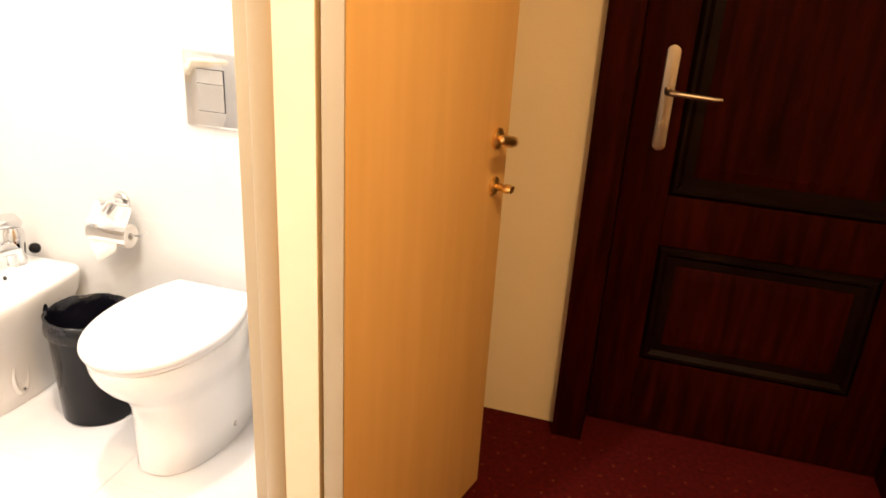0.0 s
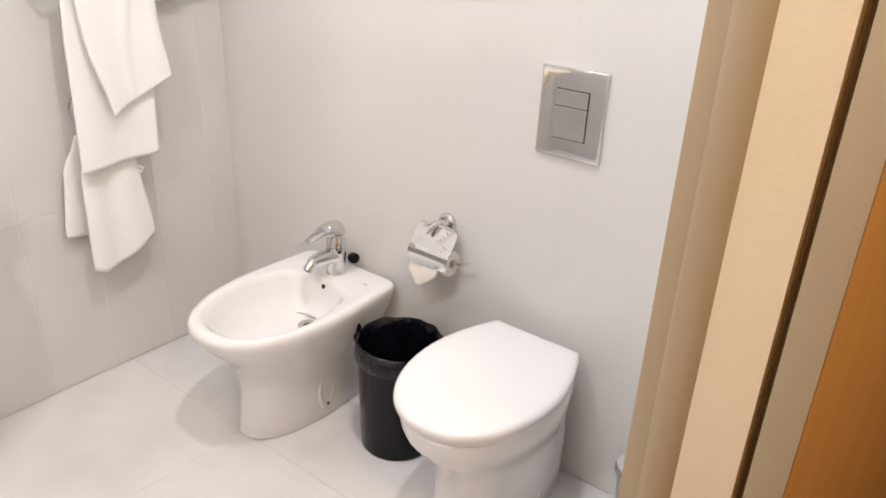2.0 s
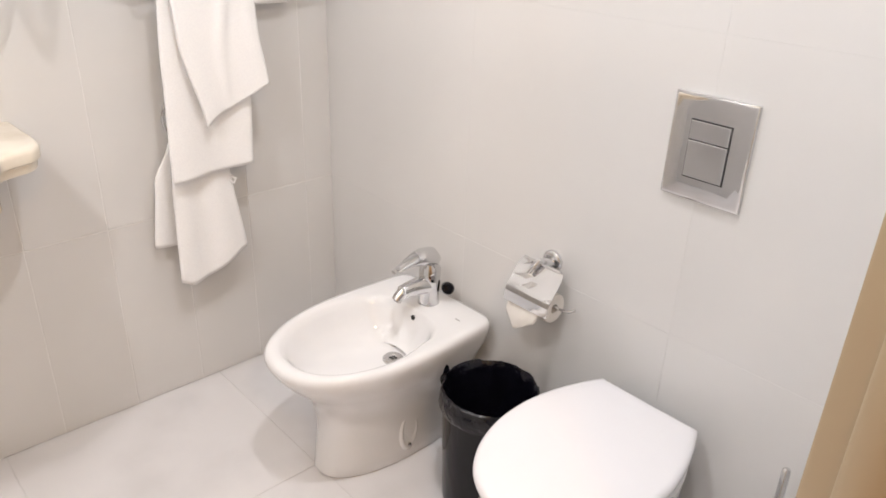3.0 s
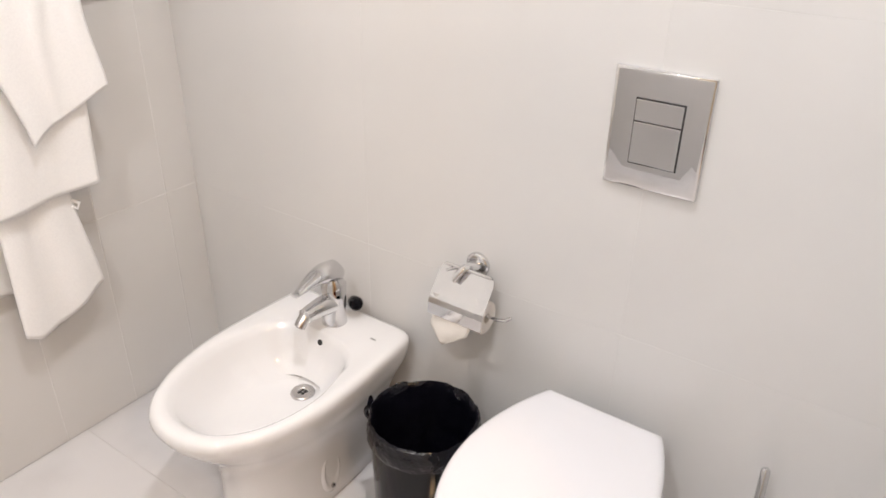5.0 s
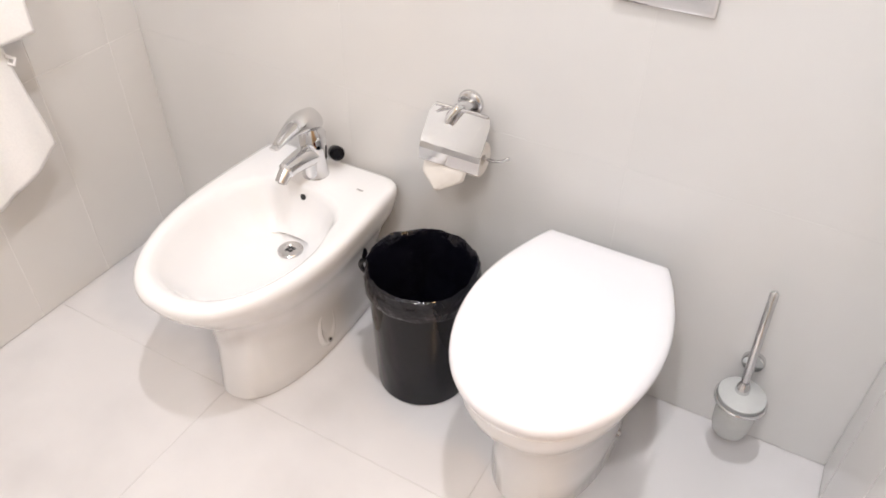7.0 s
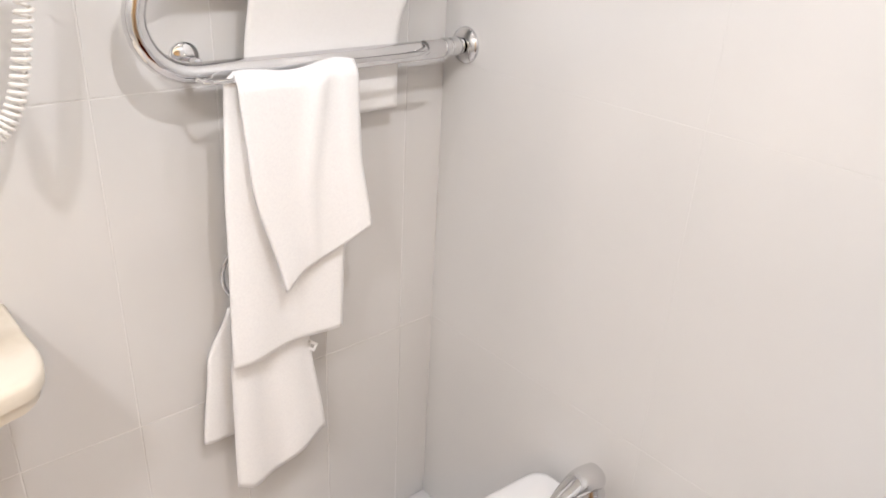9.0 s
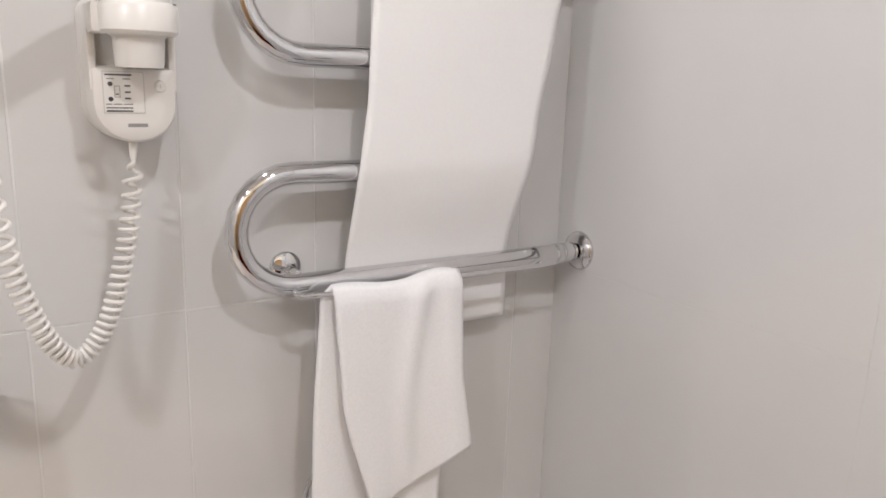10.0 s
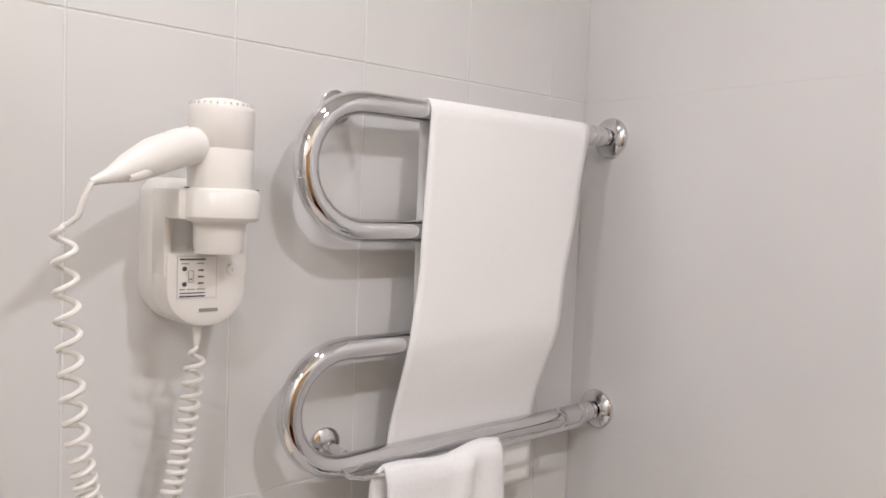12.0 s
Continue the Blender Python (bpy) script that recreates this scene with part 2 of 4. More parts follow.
def jamb_profile(sign, y):
    pts = [(1.862, y + 0.045), (1.824, y + 0.030), (1.822, y + 0.002)]
    pts += [(1.826, y - 0.001), (1.848, y - 0.004)]
    pts += [(1.878 - 0.026 * math.cos(a), y - 0.004 - 0.013 * math.sin(a)) for a in np.linspace(0.1, 3.0, 12)]
    pts += [(1.908, y - 0.002), (1.912, y - 0.001), (1.915, y - 0.006), (1.919, y - 0.008), (1.958, y - 0.008), (1.962, y - 0.005), (1.963, y + 0.004), (1.967, y + 0.004),
            (1.968, y - 0.003), (1.972, y - 0.004), (1.974, y + 0.002), (1.975, y + 0.018), (1.981, y + 0.018), (1.981, y + 0.045)]
    return pts if sign > 0 else [(px, 2 * y - py) for px, py in pts]


for sign, y in ((1, DOOR_A + 0.01), (-1, DOOR_B - 0.01)):
    prof = jamb_profile(sign, y)
    b = loft([[(px - 1.95, py + 0.9, z) for px, py in prof] for z in (0, DOOR_H)])
    part("jamb", b, FRAME_PAINT, lining)
part("head", box(1.826 - 1.95, 1.9825 - 1.95, DOOR_B + 0.9 + 0.02, DOOR_A + 0.9 - 0.02, DOOR_H - 0.02, DOOR_H + 0.02, 0.004), FRAME_PAINT, lining)
part("threshold", box(1.826 - 1.95, 1.9825 - 1.95, DOOR_B + 0.93, DOOR_A + 0.87, -0.001, 0.006, 0.002), BRASS, lining, "thin brass threshold strip")

# open leaf folded back against the hall wall
LEAF = 0.622
leaf = thing("door_leaf", "tan veneered bathroom door standing wide open", "door", "", "", (1.991, -0.706, 0))
leaf.rotation_euler = (0, 0, radians(-14.5))
part("panel", box(0, 0.050, 0.004, LEAF, 0.008, 2.03, 0.003), LEAF_WOOD, leaf)
part("edge_band", box(0.001, 0.049, 0.0, 0.0038, 0.01, 2.028, 0.001), FRAME_PAINT, leaf, "cream lacquered hinge edge")
for z in (0.25, 1.75):
    part("hinge", lathe([(0.007, -0.045), (0.007, 0.045)], 16, pose(-0.002, -0.004, z)), BRASS, leaf)
hy = LEAF - 0.06
handle = part("door_handle", lathe([(0.002, 0), (0.025, 0), (0.025, 0.006), (0.021, 0.009), (0.010, 0.010), (0.009, 0.045), (0.002, 0.047)], 24,
              pose(0.0505, hy, 1.03) @ along((1, 0, 0))), BRASS, leaf, "polished brass lever handle")
part("lever", sweep([(0.086, hy, 1.03), (0.094, hy - 0.006, 1.031), (0.100, hy - 0.03, 1.036), (0.103, hy - 0.055, 1.043), (0.106, hy - 0.08, 1.050), (0.108, hy - 0.09, 1.053)],
     [0.010, 0.013, 0.014, 0.013, 0.010, 0.005], 14), BRASS, handle)
knob = part("privacy_knob", lathe([(0.002, 0), (0.022, 0), (0.022, 0.006), (0.017, 0.009), (0.008, 0.010), (0.008, 0.026), (0.002, 0.027)], 24,
            pose(0.0505, hy, 0.915) @ along((1, 0, 0))), BRASS, leaf, "brass thumb turn")
part("turn", lathe([(0.001, 0.022), (0.008, 0.024), (0.014, 0.032), (0.015, 0.040), (0.011, 0.050), (0.001, 0.053)], 20, pose(0.0505, hy, 0.915) @ along((1, 0, 0)) @ Matrix.Diagonal((0.75, 1.25, 1, 1))), BRASS, knob)

# dark panelled entry door at the end of the hall
entry = thing("door_2", "closed dark mahogany panelled entry door", "door", "", "structure", (DX0, DY, 0))
W = DX1 - DX0


def casing(x0, x1, z0, z1):
    b = box(x0, x1, HALL_N - DY - 0.068, HALL_N - DY + 0.18, z0, z1, 0.004)
    return b


part("frame", casing(-0.095, 0.0, 0, DH + 0.09), MAHOGANY, entry)
part("frame", casing(W, W + 0.095, 0, DH + 0.09), MAHOGANY, entry)
part("frame", casing(0.0005, W - 0.0005, DH, DH + 0.09), MAHOGANY, entry)
b = box(0.0005, W - 0.0005, 0.012, 0.05, 0.002, DH - 0.0005)
slab = part("slab", b, MAHOGANY, entry)
RAILS = [(0.006, 0.258), (0.645, 0.80), (DH - 0.16, DH - 0.003)]
for x0, x1 in ((0.001, 0.135), (W - 0.135, W - 0.001)):
    part("stile", box(x0, x1, 0, 0.0118, 0.006, DH - 0.003, 0.003), MAHOGANY, slab)
for z0, z1 in RAILS:
    part("rail", box(0.1355, W - 0.1355, 0, 0.0118, z0, z1, 0.003), MAHOGANY, slab)
for z0, z1 in ((0.2585, 0.6445), (0.8005, DH - 0.1605)):
    x0, x1 = 0.1355, W - 0.1355
    o = []
    for d, y in ((0, 0.010), (0.012, -0.006), (0.022, -0.006), (0.034, 0.008), (0.060, 0.008), (0.085, -0.002), (0.10, -0.002)):
        o.append([(x0 + d, y, z0 + d), (x1 - d, y, z0 + d), (x1 - d, y, z1 - d), (x0 + d, y, z1 - d)])
    # moulding rings are coloured near-black, darker than the panel inside them
    part("panel_moulding", loft(o[:5], False, False), DARK_MOULDING, slab, "near-black raised moulding")
    part("raised_panel", loft(o[4:], False, True), MAHOGANY, slab)
stadium = [(0.019 * math.cos(a), (0.127 if math.sin(a) > 0 else -0.127) + 0.019 * math.sin(a)) for a in np.linspace(0.01, 2 * math.pi + 0.01, 28, endpoint=False)]
plate = part("lock_plate", loft([[(0.086 + px * k, y, 1.075 + pz * k) for px, pz in stadium] for k, y in ((1, -0.0003), (1, -0.003), (0.96, -0.0045))]), NICKEL, entry, "worn nickel long lock plate")
part("lever", sweep([(0.086, -0.004, 1.10), (0.086, -0.04, 1.10), (0.094, -0.050, 1.10), (0.124, -0.052, 1.098), (0.209, -0.050, 1.094), (0.229, -0.048, 1.095)],
     [0.010, 0.009, 0.0095, 0.008, 0.007, 0.005], 12), NICKEL, plate)
part("cylinder", lathe([(0.001, 0), (0.010, 0), (0.010, 0.008), (0.001, 0.009)], 16, pose(0.086, -0.004, 1.005) @ along((0, -1, 0))), NICKEL, plate)

# ---- sanitary ware ----


def d_outline(hw, back, front, z, cx, corner=0.03, nb=8, ns=10, nf=28, start=0.45, taper=0.92):
    """A D-shaped loop: straight back, long sides, rounded front."""
    bend = lerp(back, front, start)
    right = []
    for k in range(nb):
        right.append((hw * taper * k / nb * (1 - corner / hw), back))
    for k in range(5):
        a = math.pi / 2 * k / 4
        right.append(((hw - corner) * taper + corner * math.sin(a) * taper, back - corner * (1 - math.cos(a))))
    for k in range(1, ns):
        t = k / ns
        right.append((hw * lerp(taper, 1.0, math.sin(t * math.pi / 2)), lerp(back - corner, bend, t)))
    for k in range(nf // 2):
        a = math.pi / 2 * k / (nf // 2)
        right.append((hw * math.cos(a) ** 0.86, bend + (front - bend) * math.sin(a)))
    left = [(-x, y) for x, y in right[1:]][::-1]
    return [(cx + x, y, z) for x, y in right + [(0, front)] + left]


def build_bidet():
    cx = 0.615
    bidet = thing("bidet", "white ceramic floor standing bidet beside the wall", "bidet", "", "", (cx, -0.3, 0))
    rows = [(0.0, 0.112, -0.030, -0.487), (0.006, 0.116, -0.028, -0.492), (0.05, 0.116, -0.028, -0.485), (0.14, 0.122, -0.028, -0.474),
            (0.20, 0.133, -0.026, -0.480), (0.25, 0.150, -0.024, -0.503), (0.29, 0.169, -0.022, -0.536), (0.33, 0.190, -0.02, -0.574),
            (0.36, 0.199, -0.018, -0.596), (0.382, 0.204, -0.018, -0.606), (0.394, 0.203, -0.019, -0.605), (0.401, 0.198, -0.024, -0.598),
            (0.4035, 0.188, -0.034, -0.588)]
    rings = [d_outline(hw, bk, fr, z, 0, min(0.04, hw * 0.3), taper=0.945) for z, hw, bk, fr in rows]
    for z, hw, bk, fr in ((0.4025, 0.172, -0.146, -0.572), (0.397, 0.163, -0.153, -0.563), (0.380, 0.155, -0.158, -0.548), (0.345, 0.138, -0.167, -0.526),
                          (0.310, 0.118, -0.182, -0.490), (0.288, 0.086, -0.205, -0.435), (0.277, 0.050, -0.190, -0.310), (0.274, 0.02, -0.220, -0.262)):
        rings.append(d_outline(hw, bk, fr, z, 0, min(0.11, hw * 0.75)))
    rings = [[(x, y + 0.3, z) for x, y, z in r] for r in rings]
    body = part("body", loft(rings), CERAMIC, bidet)
    drain = part("drain", lathe([(0.0005, 0.004), (0.012, 0.004), (0.014, 0.006), (0.027, 0.006), (0.030, 0.003), (0.030, -0.004), (0.001, -0.004)], 28, pose(0.014, 0.060, 0.276)),
                 STEEL, bidet, "round steel drain strainer")
    for k in range(4):
        a = math.pi / 4 + k * math.pi / 2
        part("drain_hole", lathe([(0.0003, 0), (0.0045, 0), (0.0045, 0.0006), (0.0003, 0.0006)], 10, pose(0.014 + 0.007 * math.cos(a), 0.060 + 0.007 * math.sin(a), 0.2802)), DARK_HOLE, drain)
    part("overflow_hole", lathe([(0.0005, 0), (0.0075, 0), (0.0075, 0.002), (0.0005, 0.002)], 16, pose(0.004, 0.1412, 0.376) @ along((0, -0.96, 0.25))), DARK_HOLE, bidet)
    # oval mounting recess with its screw, on the visible flank
    rec = loft([[(0.1125 + x, 0.034 + 0.027 * k * math.cos(a), 0.102 + 0.058 * k * math.sin(a)) for a in np.linspace(0, 2 * math.pi, 36, endpoint=False)]
                for k, x in ((1.30, -0.002), (1.18, 0.0055), (1.05, 0.0085), (0.95, 0.0088), (0.84, 0.0064), (0.64, 0.0044), (0.1, 0.0040))], False, True)
    part("mounting_recess", rec, CERAMIC, bidet)
    part("screw_cap", lathe([(0.0005, 0.007), (0.004, 0.0068), (0.007, 0.004), (0.007, -0.004)], 16, pose(0.118, 0.035, 0.052) @ along((1, 0, 0))), STEEL, bidet)
    part("maker_mark", box(0.118, 0.135, 0.195, 0.2, 0.4036, 0.4039), INK_GREY, bidet, "small grey maker mark", False)
    return bidet


def build_bidet_tap():
    tap = thing("bidet_tap", "polished chrome single lever bidet mixer tap", "tap", "", "", (0.612, -0.096, 0.4035))
    part("body", sweep([(0, 0, 0), (0, 0, 0.004), (0, 0, 0.03), (0, 0.002, 0.07), (0, 0.004, 0.108), (0, 0.002, 0.126)], [0.032, 0.031, 0.029, 0.031, 0.031, 0.021], 28), CHROME, tap)
    spout = part("spout", sweep([(0, -0.004, 0.058), (0, -0.045, 0.064), (0, -0.080, 0.066), (0, -0.100, 0.065), (0, -0.106, 0.064)], [0.028, 0.025, 0.021, 0.019, 0.012], 20), CHROME, tap)
    part("swivel_nozzle", sweep([(0, -0.098, 0.066), (0, -0.112, 0.054), (0, -0.121, 0.045)], [0.0145, 0.0145, 0.0135], 16), STEEL, spout)
    part("nozzle_mouth", lathe([(0.0004, 0), (0.009, 0), (0.009, 0.001), (0.0004, 0.001)], 14, pose(0, -0.1217, 0.0444) @ along((0, -0.70, -0.70))), DARK_HOLE, spout)
    rings = []
    for t in np.linspace(0, 1, 16):
        y = lerp(0.034, -0.130, t)
        z = 0.124 + 0.022 * math.sin(math.pi * min(1, t * 0.95 + 0.10)) + 0.012 * t
        w, h = spline([(0, 0.012), (0.12, 0.027), (0.4, 0.028), (1, 0.010)], t), spline([(0, 0.010), (0.12, 0.030), (0.35, 0.026), (0.7, 0.011), (1, 0.003)], t)
        rings.append([(w * math.cos(a), y, z + h * math.sin(a)) for a in np.linspace(0, 2 * math.pi, 20, endpoint=False)])
    part("lever", loft(rings), CHROME, tap)
    part("rod_knob", lathe([(0.001, -0.018), (0.012, -0.018), (0.017, -0.012), (0.018, 0.010), (0.014, 0.016), (0.001, 0.018)], 20, pose(0.030, 0.046, 0.040) @ along((0.9, -0.5, 0.3))), BLACK_PLASTIC, tap, "black plastic knob behind the tap")
    return tap


def lid_outline(z, grow=0.0, n=18):
    """Toilet lid: narrow straight back, swelling to a round front."""
    back, front, wb, wm, peak = -0.056 + grow, -0.546 - grow, 0.125 + grow, 0.186 + grow, 0.47
    right = [(wb * k / 5, back) for k in range(5)]
    for k in range(n):
        t = k / n
        right.append((lerp(wb, wm, math.sin(t * math.pi / 2) ** 0.9), back + (front - back) * peak * t))
    for k in range(n):
        a = math.pi / 2 * k / n
        right.append((wm * math.cos(a) ** 0.9, back + (front - back) * lerp(peak, 1, math.sin(a))))
    return [(x, y, z) for x, y in right + [(0, front)] + [(-x, y) for x, y in right[1:]][::-1]]


def build_toilet():
    cx = 1.318
    toilet = thing("toilet", "white ceramic floor standing toilet with closed lid", "toilet", "", "", (cx, -0.3, 0))
    off = lambda r: [(x, y + 0.3, z) for x, y, z in r]
    rows = [(0.0, 0.124, -0.03, -0.415), (0.006, 0.128, -0.028, -0.42), (0.08, 0.128, -0.028, -0.415), (0.16, 0.129, -0.028, -0.412), (0.22, 0.134, -0.028, -0.424),
            (0.26, 0.145, -0.028, -0.452), (0.30, 0.161, -0.028, -0.494), (0.34, 0.173, -0.03, -0.522), (0.375, 0.179, -0.03, -0.535), (0.396, 0.180, -0.03, -0.537), (0.400, 0.175, -0.034, -0.533)]
    part("bowl", loft([off(d_outline(hw, bk, fr, z, 0, min(0.04, hw * 0.3), start=0.4, taper=lerp(0.92, 0.70, min(1, max(0, (z - 0.16) / 0.2))))) for z, hw, bk, fr in rows]), CERAMIC, toilet)
    part("seat", loft([off(lid_outline(z, g)) for z, g in ((0.4005, -0.012), (0.403, -0.008), (0.412, -0.007), (0.4145, -0.010))]), SEAT, toilet)
    part("lid", loft([off(lid_outline(z, g)) for z, g in ((0.4172, -0.004), (0.4185, 0.0), (0.426, 0.002), (0.434, 0.0005), (0.439, -0.004), (0.442, -0.012), (0.4435, -0.030), (0.4442, -0.070))]), SEAT, toilet)
    for sx in (-1, 1):
        part("hinge", lathe([(0.001, -0.018), (0.009, -0.018), (0.009, 0.018), (0.001, 0.018)], 16, pose(sx * 0.075, 0.247, 0.418) @ along((1, 0, 0))), CHROME, toilet)
    part("screw_cap", lathe([(0.0005, 0.008), (0.005, 0.0075), (0.008, 0.004), (0.008, -0.004)], 16, pose(0.1265, 0.115, 0.055) @ along((1, 0, 0))), STEEL, toilet)
    return toilet


def build_flush_plate():
    x0, x1, z0, z1 = 1.233, 1.406, 0.917, 1.131
    plate = thing("flush_plate", "square polished chrome dual flush plate", "flush plate", "", "", ((x0 + x1) / 2, 0, (z0 + z1) / 2))
    hw, hh = (x1 - x0) / 2, (z1 - z0) / 2
    rings = []
    for y, d in ((0.0, 0), (-0.0085, 0), (-0.0098, 0.0012), (-0.0104, 0.006), (-0.0110, 0.035), (-0.0112, 0.045)):
        rings.append([(-hw + d, y, -hh + d), (hw - d, y, -hh + d), (hw - d, y, hh - d), (-hw + d, y, hh - d)])
    part("plate", loft(rings), CHROME, plate)
    bx0, bx1, bz0, bz1 = -0.041, 0.043, -0.060, 0.056
    # dark sheet stands in for the shade in the gap round the buttons
    part("button_gap_shade", box(bx0 - 0.002, bx1 + 0.002, -0.0118, -0.0113, bz0 - 0.002, bz1 + 0.002), DARK_HOLE, plate, "", False)
    for name, za, zb in (("large_button", bz0, bz1 - 0.040), ("small_button", bz1 - 0.0385, bz1)):
        rings = []
        for y, d in ((-0.0112, 0), (-0.0150, 0.0002), (-0.0162, 0.0016), (-0.0158, 0.010)):
            rings.append([(bx0 + d, y, za + d), (bx1 - d, y, za + d), (bx1 - d, y, zb - d), (bx0 + d, y, zb - d)])
        part(name, loft(rings), CHROME, plate)
    return plate


def build_paper_holder():
    holder = thing("toilet_paper_holder", "chrome toilet roll holder with curved cover flap", "paper holder", "", "", (0.969, 0, 0.644))
    part("rosette", lathe([(0.001, 0), (0.029, 0), (0.029, 0.006), (0.026, 0.010), (0.020, 0.012), (0.012, 0.013), (0.001, 0.013)], 28, along((0, -1, 0))), CHROME, holder)
    part("arm", sweep([(0.004, -0.008, 0.0), (0.001, -0.030, 0.006), (-0.006, -0.048, 0.009), (-0.016, -0.062, -0.006), (-0.020, -0.070, -0.020)], [0.011, 0.010, 0.009, 0.008, 0.005], 12), CHROME, holder)
    prof = [(-0.038, 0.003), (-0.042, -0.004), (-0.055, -0.022), (-0.068, -0.040), (-0.081, -0.057), (-0.089, -0.066), (-0.093, -0.078), (-0.0945, -0.092), (-0.0955, -0.104)]
    x0, x1 = -0.070, 0.070

    def flap(u, v):
        k = v * (len(prof) - 1)
        i = min(int(k), len(prof) - 2)
        y, z = lerp(prof[i][0], prof[i + 1][0], k - i), lerp(prof[i][1], prof[i + 1][1], k - i)
        e = 1 - 0.16 * max(0, 1 - v * 5)
        return ((lerp(x0, x1, u) - 0.001) * e, y, z)

    cloth("cover_flap", flap, 1, 64, 0.0016, CHROME, holder, smooth=False)
    part("hinge_pin", sweep([(-0.058, -0.045, 0.004), (0.06, -0.045, 0.004)], 0.004, 10), CHROME, holder)
    part("roll_rod", sweep([(-0.066, -0.050, -0.090), (0.082, -0.050, -0.090), (0.100, -0.047, -0.087), (0.112, -0.041, -0.079)], 0.0035, 10), CHROME, holder)
    part("roll_rod", sweep([(-0.03, -0.045, 0.002), (-0.064, -0.048, -0.02), (-0.070, -0.050, -0.075), (-0.066, -0.050, -0.090)], 0.0035, 10), CHROME, holder)
    roll = thing("toilet_roll", "white toilet paper roll with folded pointed end", "toilet paper", "", "", (0.970, -0.050, 0.548))
    rr = 0.038
    part("roll", lathe([(0.012, -0.056), (rr - 0.002, -0.056), (rr, -0.054), (rr, 0.054), (rr - 0.002, 0.056), (0.012, 0.056), (0.012, -0.056)], 36, along((1, 0, 0)), False), PAPER, roll)

    def sheet(u, v):
        w = lerp(1.0, 0.08, max(0, (v - 0.45) / 0.55))
        x = lerp(-0.010, -0.030, v) + lerp(-0.048, 0.052, u) * w
        z = lerp(-0.004, -0.078, v) + 0.001 * math.sin(u * 9)
        return (x, -rr - 0.004 - 0.004 * v + 0.0015 * math.sin(5 * u + 4 * v), z)

    cloth("folded_tail", sheet, 12, 12, 0.0012, PAPER, roll)
    return holder


def build_brush():
    brush = thing("toilet_brush", "wall mounted toilet brush with frosted glass cup", "toilet brush", "", "", (1.650, 0, 0.216))
    part("rosette", lathe([(0.001, 0), (0.024, 0), (0.024, 0.010), (0.021, 0.014), (0.001, 0.015)], 24, pose(0, 0, 0.012) @ along((0, -1, 0))), CHROME, brush)
    part("bracket", sweep([(0, -0.012, 0.008), (0, -0.030, -0.006), (0, -0.036, -0.022)], 0.007, 10), CHROME, brush)
    ring = [(0.0 + 0.0495 * math.cos(a), -0.080 + 0.0495 * math.sin(a), -0.028) for a in np.linspace(0, 2 * math.pi, 40)]
    part("ring", sweep(ring, 0.004, 10, False), CHROME, brush)
    cup = [(0.001, -0.132), (0.026, -0.132), (0.034, -0.126), (0.038, -0.110), (0.042, -0.05), (0.044, -0.018), (0.041, -0.017), (0.036, -0.11), (0.001, -0.118)]
    part("cup", lathe(cup, 36, pose(0, -0.080, 0)), FROST, brush, "frosted glass cup")
    part("lid", lathe([(0.001, -0.006), (0.016, -0.008), (0.042, -0.014), (0.0475, -0.017), (0.0475, -0.020), (0.001, -0.018)], 36, pose(0, -0.080, 0.002)), FROST, brush, "frosted glass lid")
    part("handle", sweep([(-0.003, -0.078, -0.010), (-0.008, -0.070, 0.10), (-0.014, -0.058, 0.244), (-0.0145, -0.0575, 0.248)], [0.0085, 0.0085, 0.0085, 0.005], 16), CHROME, brush)
    part("collar", lathe([(0.001, -0.016), (0.015, -0.016), (0.014, 0.0), (0.009, 0.014), (0.001, 0.014)], 20, pose(-0.003, -0.078, 0.006)), CHROME, brush)
    return brush


